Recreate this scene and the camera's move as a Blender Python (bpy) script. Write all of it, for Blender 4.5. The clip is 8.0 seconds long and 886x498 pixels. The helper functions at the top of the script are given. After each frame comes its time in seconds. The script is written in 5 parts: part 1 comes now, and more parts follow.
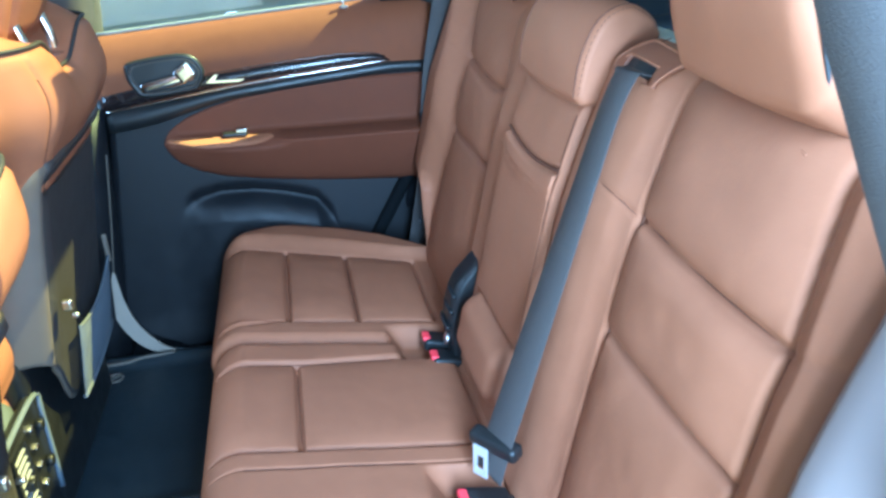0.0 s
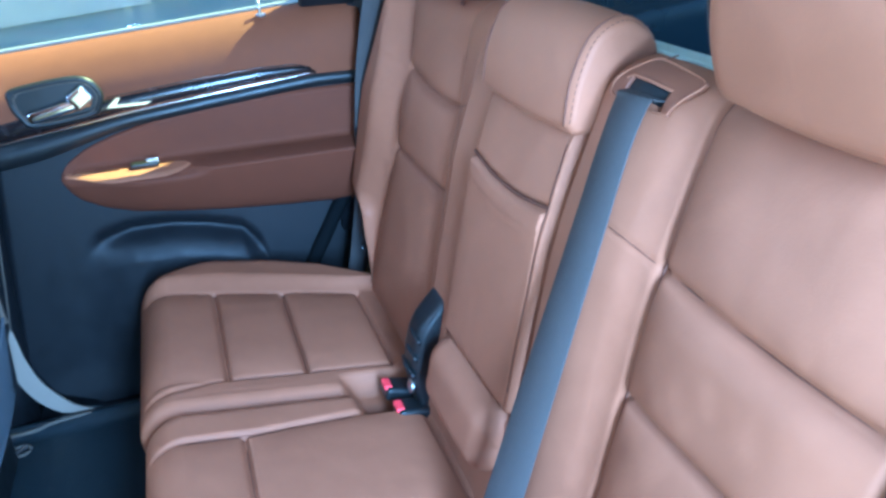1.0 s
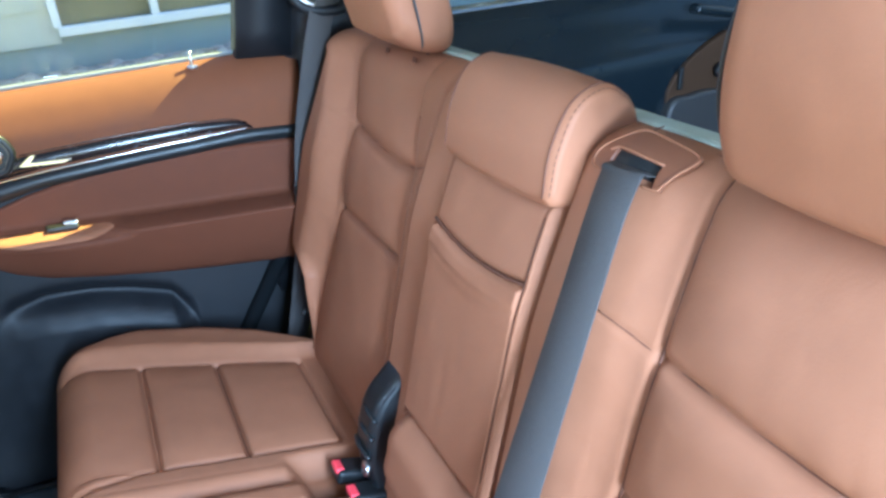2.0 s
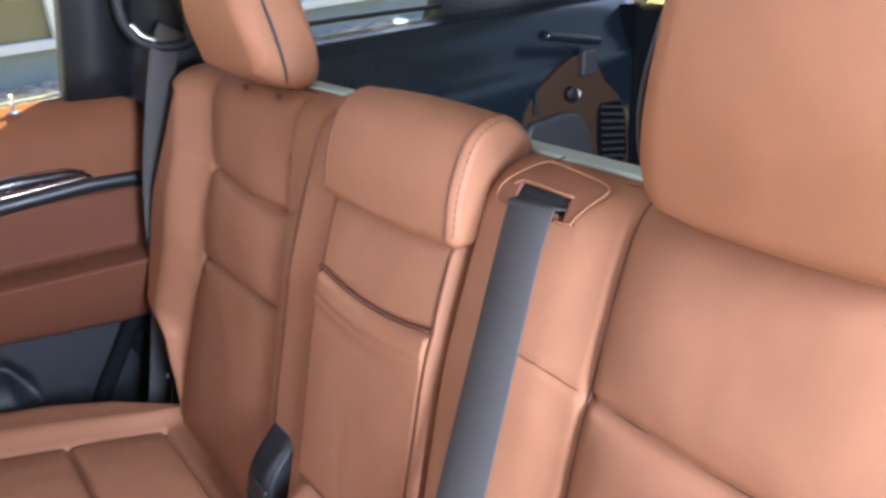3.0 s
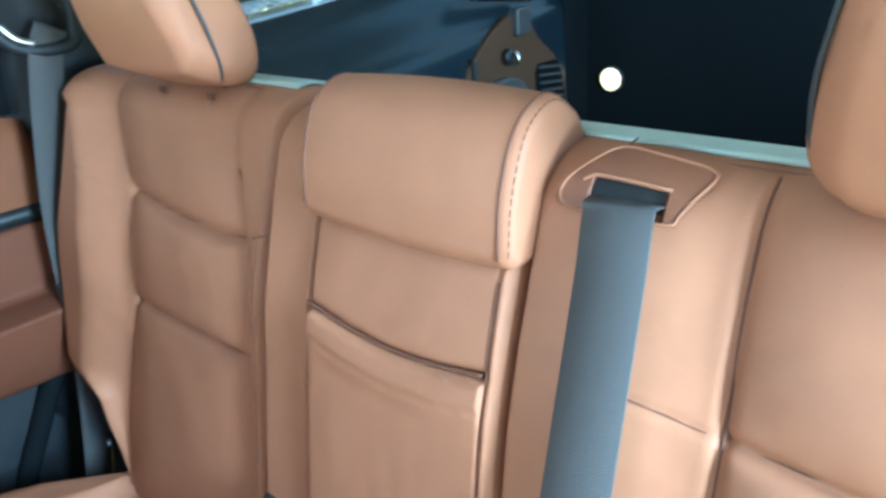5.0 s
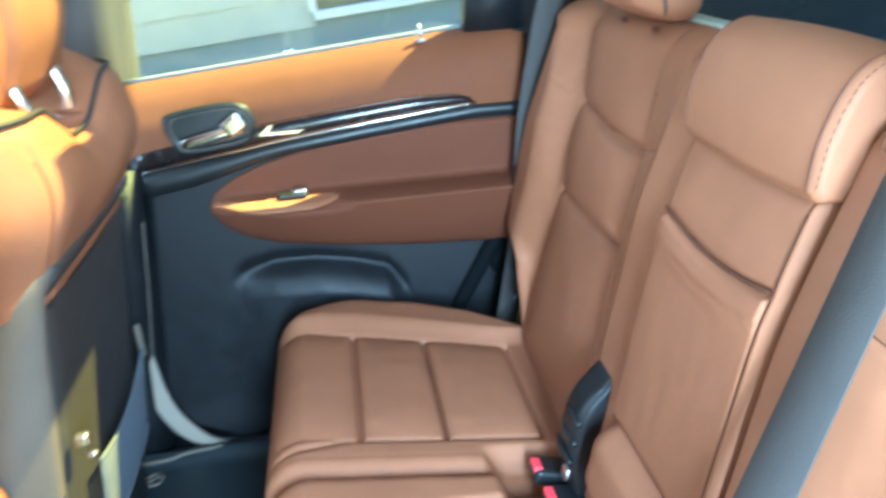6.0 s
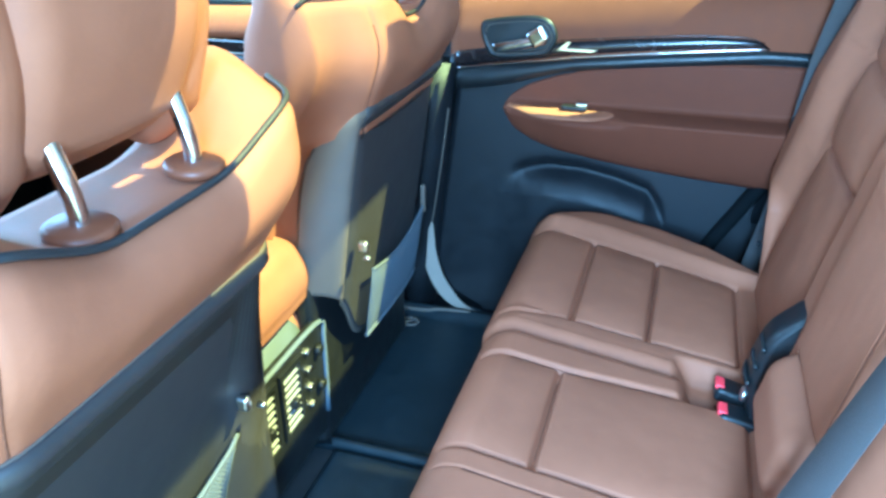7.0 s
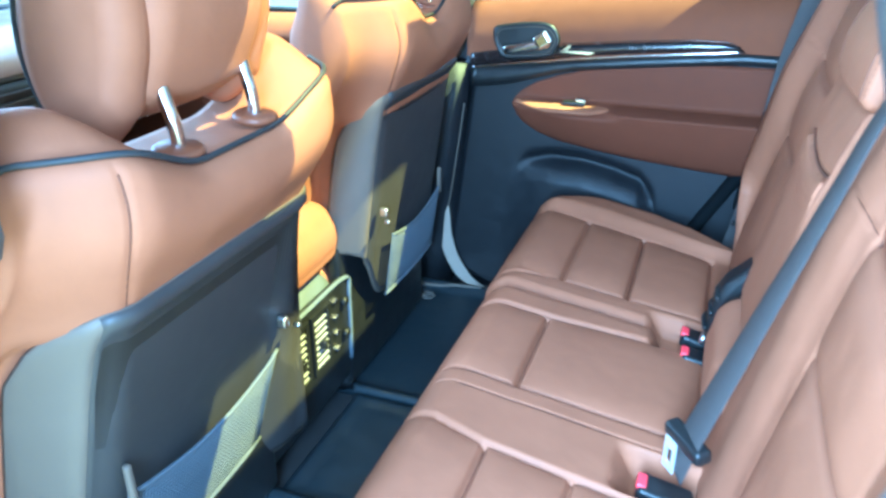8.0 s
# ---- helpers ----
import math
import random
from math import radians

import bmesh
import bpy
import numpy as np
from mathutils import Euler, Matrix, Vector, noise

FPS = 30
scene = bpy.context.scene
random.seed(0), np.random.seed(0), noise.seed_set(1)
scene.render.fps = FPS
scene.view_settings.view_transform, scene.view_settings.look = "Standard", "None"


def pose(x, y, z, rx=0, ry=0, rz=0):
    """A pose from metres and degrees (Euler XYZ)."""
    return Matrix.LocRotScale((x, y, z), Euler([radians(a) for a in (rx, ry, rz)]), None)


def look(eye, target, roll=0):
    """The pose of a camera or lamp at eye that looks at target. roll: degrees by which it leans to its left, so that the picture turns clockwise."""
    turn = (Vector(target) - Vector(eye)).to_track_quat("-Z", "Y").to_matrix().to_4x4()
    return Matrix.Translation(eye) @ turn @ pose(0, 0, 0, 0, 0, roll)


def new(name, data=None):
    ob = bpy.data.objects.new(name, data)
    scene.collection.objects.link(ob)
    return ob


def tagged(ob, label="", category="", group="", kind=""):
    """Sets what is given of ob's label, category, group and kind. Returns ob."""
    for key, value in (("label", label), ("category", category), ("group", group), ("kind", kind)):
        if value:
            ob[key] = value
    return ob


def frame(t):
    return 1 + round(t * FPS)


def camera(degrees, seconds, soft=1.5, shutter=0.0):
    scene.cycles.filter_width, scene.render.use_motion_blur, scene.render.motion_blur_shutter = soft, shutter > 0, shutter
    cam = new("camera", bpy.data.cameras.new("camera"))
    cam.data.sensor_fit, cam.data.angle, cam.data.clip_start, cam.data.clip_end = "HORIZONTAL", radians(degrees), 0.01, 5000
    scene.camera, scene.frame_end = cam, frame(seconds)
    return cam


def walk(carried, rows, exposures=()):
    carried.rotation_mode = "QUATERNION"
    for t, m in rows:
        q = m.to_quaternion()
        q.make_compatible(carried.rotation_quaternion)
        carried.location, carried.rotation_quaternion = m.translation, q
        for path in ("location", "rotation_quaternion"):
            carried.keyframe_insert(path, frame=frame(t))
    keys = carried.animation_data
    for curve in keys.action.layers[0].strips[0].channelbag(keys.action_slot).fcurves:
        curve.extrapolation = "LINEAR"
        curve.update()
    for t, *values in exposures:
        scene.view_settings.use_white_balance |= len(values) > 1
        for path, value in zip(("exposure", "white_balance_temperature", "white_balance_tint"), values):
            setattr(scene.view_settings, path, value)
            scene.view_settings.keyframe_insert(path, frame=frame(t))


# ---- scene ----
# A parked car's rear cabin. x runs to the tail, y to the far side, z up from the footwell floor.
cam = camera(61.3, 8.0, soft=2.8, shutter=0.3)
PATH = [
    (0, (0.028, 0.051, 1.026), (0.388, 1.825, 0.175), -1.5),
    (0.5, (0.005, 0.149, 1.028), (0.436, 1.889, 0.139), -2.0),
    (1, (-0.004, 0.228, 1.036), (0.577, 1.927, 0.154), -2.2),
    (2.3, (-0.022, 0.332, 1.048), (0.84, 1.97, 0.289), -0.2),
    (2.5, (-0.025, 0.334, 1.049), (0.902, 1.943, 0.308), -0.2),
    (3, (-0.03, 0.401, 1.042), (1.113, 1.873, 0.318), -0.5),
    (3.5, (-0.005, 0.53, 1.024), (1.33, 1.811, 0.264), -1.9),
    (4, (-0.004, 0.607, 1.048), (1.411, 1.774, 0.251), -4.1),
    (4.2, (-0.002, 0.622, 1.052), (1.427, 1.761, 0.241), -5.0),
    (5.3, (-0.022, 0.572, 1.021), (1.116, 2.014, 0.23), -4.7),
    (5.5, (-0.037, 0.534, 1.023), (0.895, 2.122, 0.243), -4.2),
    (6, (0.007, 0.393, 1.018), (0.238, 2.206, 0.206), -3.6),
    (6.5, (0.073, 0.245, 1.012), (-0.208, 2.02, 0.134), -1.5),
    (7, (0.113, 0.196, 0.998), (-0.437, 1.896, 0.101), -0.4),
    (7.5, (0.137, 0.131, 0.995), (-0.497, 1.815, 0.122), 0.1),
    (8, (0.225, -0.018, 1.005), (-0.405, 1.677, 0.15), -0.2),
]

CAR = Matrix.Rotation(radians(5.0), 4, "Y")  # the cabin's own frame against true level
walk(cam, [(t, CAR @ look(eye, target, roll)) for t, eye, target, roll in PATH],
     [(0.0, 3.38, 4080, -5), (0.5, 3.38, 3640, 1), (1.2, 3.66, 3740, -4), (2.3, 3.58, 4850, 5), (3.0, 3.49, 5330, 16), (3.5, 3.58, 5300, 5), (4.2, 3.85, 4580, -15),
      (5.5, 3.98, 4270, -14), (6.0, 3.97, 4450, -11), (6.5, 3.86, 3780, -15), (7.0, 3.69, 3660, -11), (7.5, 3.69, 3620, -10), (8.0, 3.84, 3770, -9)])

# ---- world, sun ----
SUN = (CAR.to_3x3() @ Vector((0.72, 0.15, 1.0))).normalized()
world = bpy.data.worlds.new("sky")
scene.world = world
world.use_nodes = True
wn = world.node_tree.nodes
sky = wn.new("ShaderNodeTexSky")
sky.sky_type, sky.sun_disc = "NISHITA", False
sky.sun_elevation = math.asin(SUN.z)
sky.air_density, sky.dust_density, sky.ozone_density = 1.0, 3.0, 0.4
sky.sun_rotation = math.atan2(SUN.x, SUN.y)
world.node_tree.links.new(sky.outputs[0], wn["Background"].inputs[0])
wn["Background"].inputs[1].default_value = 0.042
sun = new("sun", bpy.data.lights.new("sun", "SUN"))
sun.data.energy, sun.data.angle, sun.data.color = 4.0, radians(0.6), (1.0, 0.74, 0.175)
sun.matrix_world = look(SUN * 20, (0, 0, 0))

# area lamp added as fill for the sky's light in the open near door
opening = new("door_fill_lamp", bpy.data.lights.new("door_fill_lamp", "AREA"))
opening.data.shape, opening.data.size, opening.data.size_y = "RECTANGLE", 0.46, 0.95
opening.data.energy, opening.data.color = 9.9, (0.90, 0.95, 1.0)
opening.matrix_world = CAR @ look((0.20, -0.42, 1.03), (0.88, 0.10, 0.72))


# area lamp added behind the windscreen as fill for the rear backrests
front_light = new("windscreen_fill_lamp", bpy.data.lights.new("windscreen_fill_lamp", "AREA"))
front_light.data.shape, front_light.data.size, front_light.data.size_y = "RECTANGLE", 1.2, 0.42
front_light.data.energy, front_light.data.color = 1.9, (0.95, 0.97, 1.0)
front_light.matrix_world = CAR @ look((-1.28, 1.05, 1.06), (0.45, 1.10, 0.72))


# ---- materials ----
def material(name, base, rough=0.5, metal=0.0, vary=0.12, scale=30.0, bump=0.0, fine=400.0, coat=0.0, spec=0.5, blotch=5.0, crease=0.0):
    """Principled surface with a broad blotch, a fine grain in colour and in relief."""
    m = bpy.data.materials.new(name)
    m.use_nodes = True
    t = m.node_tree
    n, l = t.nodes, t.links
    b = n["Principled BSDF"]
    co = n.new("ShaderNodeTexCoord")
    big, small = n.new("ShaderNodeTexNoise"), n.new("ShaderNodeTexNoise")
    big.inputs["Scale"].default_value, small.inputs["Scale"].default_value = blotch, scale
    big.inputs["Detail"].default_value, small.inputs["Detail"].default_value = 3, 4
    for q in (big, small):
        l.new(co.outputs["Object"], q.inputs["Vector"])
    add = n.new("ShaderNodeMath")
    add.operation = "ADD"
    l.new(big.outputs["Fac"], add.inputs[0])
    l.new(small.outputs["Fac"], add.inputs[1])
    ramp = n.new("ShaderNodeMapRange")
    ramp.inputs[1].default_value, ramp.inputs[2].default_value = 0.6, 1.4
    ramp.inputs[3].default_value, ramp.inputs[4].default_value = 1 - vary, 1 + vary
    l.new(add.outputs[0], ramp.inputs[0])
    mul = n.new("ShaderNodeVectorMath")
    mul.operation = "SCALE"
    mul.inputs[0].default_value = base
    l.new(ramp.outputs[0], mul.inputs["Scale"])
    l.new(mul.outputs[0], b.inputs["Base Color"])
    rr = n.new("ShaderNodeMapRange")
    rr.inputs[1].default_value, rr.inputs[2].default_value = 0.3, 0.7
    rr.inputs[3].default_value, rr.inputs[4].default_value = rough * (1 - vary), min(1, rough * (1 + vary))
    l.new(small.outputs["Fac"], rr.inputs[0])
    l.new(rr.outputs[0], b.inputs["Roughness"])
    b.inputs["Metallic"].default_value = metal
    b.inputs["Coat Weight"].default_value = coat
    b.inputs["Coat Roughness"].default_value = 0.05
    b.inputs["Specular IOR Level"].default_value = spec
    if bump:
        v = n.new("ShaderNodeTexVoronoi")
        v.inputs["Scale"].default_value = fine
        l.new(co.outputs["Object"], v.inputs["Vector"])
        bp = n.new("ShaderNodeBump")
        bp.inputs["Strength"].default_value, bp.inputs["Distance"].default_value = bump, 0.001
        l.new(v.outputs["Distance"], bp.inputs["Height"])
        l.new(bp.outputs[0], b.inputs["Normal"])
        if crease:
            w = n.new("ShaderNodeTexNoise")
            w.inputs["Scale"].default_value, w.inputs["Detail"].default_value, w.inputs["Distortion"].default_value = 16, 4, 0.6
            l.new(co.outputs["Object"], w.inputs["Vector"])
            soft = n.new("ShaderNodeBump")
            soft.inputs["Strength"].default_value, soft.inputs["Distance"].default_value = crease, 0.006
            l.new(w.outputs["Fac"], soft.inputs["Height"])
            l.new(soft.outputs[0], bp.inputs["Normal"])
    return m


LEATHER = material("leather", (0.300, 0.1335, 0.069), 0.60, vary=0.09, bump=0.07, fine=600, spec=0.25, crease=0.2)
GUIDE = material("brown_guide_plastic", (0.175, 0.066, 0.030), 0.45, vary=0.06)
# Door leathers: a darker brown, darkened further for the dim far side.
LEATHER_DIM = material("dimmed_door_leather", (0.122, 0.045, 0.023), 0.65, vary=0.08, bump=0.2, fine=450, spec=0.15)
LEATHER_DOOR = material("door_leather", (0.165, 0.063, 0.028), 0.66, vary=0.08, bump=0.15, fine=500, spec=0.15)
SEAM = material("seam_thread", (0.12, 0.045, 0.022), 0.7)
PIPING = material("black_piping", (0.026, 0.028, 0.032), 0.6)
PLASTIC = material("charcoal_plastic", (0.0112, 0.0120, 0.0145), 0.5, vary=0.15, bump=0.3, fine=700, spec=0.4)
SHELL = material("grey_shell_plastic", (0.042, 0.040, 0.040), 0.5, vary=0.07, bump=0.06, fine=900)
SHELL_GREY = material("mid_grey_plastic", (0.125, 0.106, 0.084), 0.55, vary=0.06, bump=0.05, fine=900)
PIANO = material("dark_wood_lacquer", (0.014, 0.010, 0.010), 0.22, vary=0.4, scale=60, coat=0.35)
CHROME = material("chrome", (0.75, 0.75, 0.76), 0.12, metal=1.0, vary=0.03)
BRIGHT = material("bright_zinc", (0.80, 0.80, 0.78), 0.4, metal=0.55, vary=0.05)
SATIN = material("satin_metal", (0.62, 0.62, 0.62), 0.3, metal=1.0, vary=0.05)
WEBBING = material("belt_webbing", (0.054, 0.049, 0.047), 0.75, vary=0.1, scale=300, bump=0.4, fine=900)
BLACK = material("black_plastic", (0.012, 0.013, 0.014), 0.4, vary=0.15)
RED = material("red_button", (0.80, 0.06, 0.085), 0.4, vary=0.05)
CARPET = material("black_carpet", (0.015, 0.016, 0.018), 0.95, vary=0.3, scale=400, bump=0.8, fine=600)
GATE = material("black_gate_felt", (0.006, 0.007, 0.008), 0.95, vary=0.2, scale=300, spec=0.05)
RUBBER = material("rubber_mat", (0.020, 0.027, 0.034), 0.42, vary=0.2, bump=0.4, fine=300)
NET = material("net_cord", (0.095, 0.112, 0.14), 0.8, vary=0.1)
SILVER = material("silver_paint", (0.38, 0.335, 0.275), 0.5, vary=0.04)
JAMB_PAINT = material("jamb_paint", (0.200, 0.166, 0.153), 0.5, vary=0.05)
HEADLINER = material("headliner_cloth", (0.45, 0.43, 0.40), 0.9, vary=0.06, scale=200)
ASPHALT = material("concrete_lot", (0.22, 0.22, 0.22), 0.9, vary=0.2, scale=40, blotch=0.5)
GRAVEL = material("river_gravel", (0.29, 0.275, 0.25), 0.85, vary=0.35, scale=14, blotch=4)
SIDING = material("painted_siding", (0.56, 0.56, 0.48), 0.7, vary=0.08)
STONES = material("stone", (0.34, 0.32, 0.29), 0.8, vary=0.45, scale=6, blotch=3)
FOUNDATION = material("painted_base", (0.32, 0.36, 0.34), 0.7, vary=0.08, scale=6, blotch=0.8)
WHITE = material("white_paint", (0.78, 0.79, 0.79), 0.45, vary=0.04)
TAN_WALL = material("tan_wall", (0.30, 0.24, 0.14), 0.8, vary=0.15, scale=3, blotch=0.5)
STORE_GLASS = material("shaded_shop_glass", (0.20, 0.18, 0.11), 0.15, vary=0.35, scale=0.8, blotch=0.4)
DASH = material("dash_vinyl", (0.10, 0.10, 0.10), 0.55, vary=0.1, bump=0.3)
CONSOLE = material("console_plastic", (0.11, 0.135, 0.175), 0.45, vary=0.06, bump=0.05, fine=900)
GREY_TRIM = material("grey_trim", (0.22, 0.23, 0.23), 0.7, vary=0.1)
PILLAR = material("pillar_cloth", (0.10, 0.09, 0.085), 0.8, vary=0.1, scale=200)
GLOSSY = material("satin_dark_plastic", (0.010, 0.015, 0.020), 0.24, vary=0.03)
BACK_TRIM = material("pale_back_trim", (0.36, 0.41, 0.35), 0.6, vary=0.06, scale=120)
# Pale base carries the sunlight on the dashboard top.
DASH_SUNLIT = material("sunlit_dash_top", (0.42, 0.38, 0.36), 0.6, vary=0.08, bump=0.2)
# Tan base holds the cargo lamp's warm light on grey trim.
TAN_LAMPLIT = material("lamplit_tan_plastic", (0.058, 0.032, 0.017), 0.6, vary=0.06, spec=0.2)
GLASS = bpy.data.materials.new("window_glass")
GLASS.use_nodes = True
_g = GLASS.node_tree.nodes["Principled BSDF"]
_g.inputs["Transmission Weight"].default_value = 1.0
_g.inputs["Roughness"].default_value = 0.0
_g.inputs["IOR"].default_value = 1.02
_g.inputs["Base Color"].default_value = (0.86, 0.92, 0.9, 1)


# smoked glass: what it lets through is dimmed
def smoked(name, tint):
    m = bpy.data.materials.new(name)
    m.use_nodes = True
    t = m.node_tree
    t.nodes.remove(t.nodes["Principled BSDF"])
    clear, gloss, mix = t.nodes.new("ShaderNodeBsdfTransparent"), t.nodes.new("ShaderNodeBsdfGlossy"), t.nodes.new("ShaderNodeMixShader")
    clear.inputs["Color"].default_value = (*tint, 1)
    gloss.inputs["Roughness"].default_value = 0.03
    mix.inputs[0].default_value = 0.05
    t.links.new(clear.outputs[0], mix.inputs[1])
    t.links.new(gloss.outputs[0], mix.inputs[2])
    t.links.new(mix.outputs[0], t.nodes["Material Output"].inputs["Surface"])
    return m


# Tints set to weaken the light from the roof, side and rear panes.
ROOF_GLASS = smoked("smoked_roof_glass", (0.745, 0.69, 0.565))
SIDE_GLASS = smoked("tinted_side_glass", (0.81, 0.83, 0.82))
PRIVACY_GLASS = smoked("privacy_glass", (0.56, 0.56, 0.53))


def lamp_material(name, colour, strength):
    m = bpy.data.materials.new(name)
    m.use_nodes = True
    b = m.node_tree.nodes["Principled BSDF"]
    b.inputs["Emission Color"].default_value = (*colour, 1)
    b.inputs["Emission Strength"].default_value = strength
    return m


LAMP = lamp_material("lamp_lens", (1.0, 0.64, 0.26), 0.2)


# ---- mesh helpers ----
def thing(name, at, label, category, group="", kind="", outside=False):
    ob = new(name)
    ob.empty_display_size = 0.05
    ob.location = Vector(at) if outside else CAR @ Vector(at)
    return tagged(ob, label, category, group, kind)


def part(name, data, mat, parent=None, label="", smooth=True, outside=False):
    """Links a bmesh, given in the cabin's metres (outside: in the world's), as one object under parent."""
    me = bpy.data.meshes.new(name)
    data.to_mesh(me)
    data.free()
    if not outside:
        me.transform(CAR)
    if smooth:
        me.shade_smooth()
    me.materials.append(mat)
    ob = new(name, me)
    if parent:
        ob.parent = parent
        if parent.type == "EMPTY":
            ob.matrix_parent_inverse = Matrix.Translation(-Vector(parent.location))
    if label:
        ob["label"] = label
    return ob


def raw(name, verts, faces):
    me = bpy.data.meshes.new(name)
    me.from_pydata([tuple(v) for v in verts], [], faces)
    bm = bmesh.new()
    bm.from_mesh(me)
    bpy.data.meshes.remove(me)
    bmesh.ops.remove_doubles(bm, verts=bm.verts, dist=1e-5)
    bmesh.ops.recalc_face_normals(bm, faces=bm.faces)
    return bm


def loft(rings, closed=True, caps=True):
    """Skin through rings of equally many points."""
    n = len(rings[0])
    verts = [p for r in rings for p in r]
    faces = []
    for i in range(len(rings) - 1):
        for k in range(n if closed else n - 1):
            a, b = i * n + k, i * n + (k + 1) % n
            faces.append((a, b, b + n, a + n))
    if caps and closed:
        faces.append(tuple(range(n)))
        faces.append(tuple((len(rings) - 1) * n + k for k in reversed(range(n))))
    return raw("loft", verts, faces)


def steps(a, b, step, fine=()):
    """Samples from a to b, closer round the seams in fine."""
    out = list(np.linspace(a, b, max(2, int(round(abs(b - a) / step)) + 1)))
    for f in fine:
        out += [f + d for d in (-0.009, -0.006, -0.0035, -0.0015, 0, 0.0015, 0.0035, 0.006, 0.009) if min(a, b) < f + d < max(a, b)]
    out = sorted(set(round(v, 5) for v in out))
    return out if b > a else out[::-1]


def groove(d, width=0.004, depth=0.006):
    return -depth * math.exp(-(d / width) ** 2)


def smooth(a, b, v):
    u = min(1, max(0, (v - a) / (b - a)))
    return u * u * (3 - 2 * u)


def spline(points, n=8):
    p = [Vector(q) for q in points]
    p = [p[0] * 2 - p[1], *p, p[-1] * 2 - p[-2]]
    out = []
    for i in range(1, len(p) - 2):
        for k in range(n):
            u = k / n
            out.append(0.5 * (2 * p[i] + (p[i + 1] - p[i - 1]) * u + (2 * p[i - 1] - 5 * p[i] + 4 * p[i + 1] - p[i + 2]) * u * u
                              + (3 * p[i] - p[i - 1] - 3 * p[i + 1] + p[i + 2]) * u ** 3))
    return out + [p[-2]]


def tube(points, r, sides=8, n=6, closed=False):
    pts = spline(points, n) if n > 1 else [Vector(q) for q in points]
    rings = []
    ref = Vector((0.31, 0.2, 0.93))
    for i, p in enumerate(pts):
        d = (pts[min(i + 1, len(pts) - 1)] - pts[max(i - 1, 0)]).normalized()
        a = d.cross(ref).normalized()
        b = d.cross(a)
        rings.append([p + (a * math.cos(2 * math.pi * k / sides) + b * math.sin(2 * math.pi * k / sides)) * r for k in range(sides)])
    return loft(rings)


def ribbon(points, across, width, thick=0.0018, n=8):
    """A flat band along points; across: its side direction, one for all or one a point."""
    pts = spline(points, n)
    sides = [Vector(across)] * len(pts) if not isinstance(across, list) else spline(across, n)
    rings = []
    for i, p in enumerate(pts):
        d = (pts[min(i + 1, len(pts) - 1)] - pts[max(i - 1, 0)]).normalized()
        s = (sides[i] - d * sides[i].dot(d)).normalized()
        u = d.cross(s)
        w, h = width / 2, thick / 2
        rings.append([p + s * w * a + u * h * b for a, b in ((-1, -0.3), (-0.97, -1), (0, -1), (0.97, -1), (1, -0.3), (1, 0.3), (0.97, 1), (0, 1), (-0.97, 1), (-1, 0.3))])
    return loft(rings)


def pillow(size, r, m=None, puff=(0, 0, 0), n=10):
    """A box of that size with round edges r and faces that bulge by puff; m poses it."""
    h = [s / 2 for s in size]
    r = min(r, *h)

    def line(half):
        inner = half - r
        q = [-half + r * (1 - math.cos(a * math.pi / 10)) for a in range(5)]
        q += list(np.linspace(-inner, inner, n)) if inner > 1e-5 else [0.0]
        return q + [half - r * (1 - math.cos(a * math.pi / 10)) for a in reversed(range(5))]
    verts, faces = [], []
    for ax in range(3):
        u, v = (ax + 1) % 3, (ax + 2) % 3
        lu, lv = line(h[u]), line(h[v])
        for sg in (-1, 1):
            base = len(verts)
            for a in lu:
                for b in lv:
                    p = [0, 0, 0]
                    p[ax], p[u], p[v] = sg * h[ax], a, b
                    c = [min(max(p[i], -(h[i] - r)), h[i] - r) for i in range(3)]
                    d = Vector([p[i] - c[i] for i in range(3)])
                    q = Vector(c) + (d.normalized() * r if d.length > 1e-9 else d)
                    w = [1 - (p[i] / h[i]) ** 2 for i in range(3)]
                    q[ax] += sg * puff[ax] * max(0, w[u]) * max(0, w[v])
                    verts.append((m @ q) if m else q)
            nv = len(lv)
            for i in range(len(lu) - 1):
                for k in range(nv - 1):
                    a = base + i * nv + k
                    f = (a, a + 1, a + nv + 1, a + nv)
                    faces.append(f if sg > 0 else f[::-1])
    return raw("pillow", verts, faces)


def block(x0, x1, y0, y1, z0, z1, bevel=0.003):
    bm = bmesh.new()
    bmesh.ops.create_cube(bm, size=1, matrix=Matrix.Translation(((x0 + x1) / 2, (y0 + y1) / 2, (z0 + z1) / 2)) @ Matrix.Diagonal((abs(x1 - x0), abs(y1 - y0), abs(z1 - z0), 1)))
    if bevel:
        bmesh.ops.bevel(bm, geom=bm.edges[:], offset=bevel, segments=2, affect="EDGES", profile=0.5)
    return bm


def disc(at, axis, r, h, sides=24, bevel=0.2):
    """A short round plug with a softened rim."""
    ax = Vector(axis).normalized()
    a = ax.orthogonal().normalized()
    b = ax.cross(a)
    rings = []
    for q, z in ((0.999 * r, 0), (r, h * (1 - bevel)), (r * (1 - 0.5 * bevel), h), (r * 0.02, h * 1.02)):
        rings.append([Vector(at) + ax * z + (a * math.cos(2 * math.pi * k / sides) + b * math.sin(2 * math.pi * k / sides)) * q for k in range(sides)])
    return loft(rings)


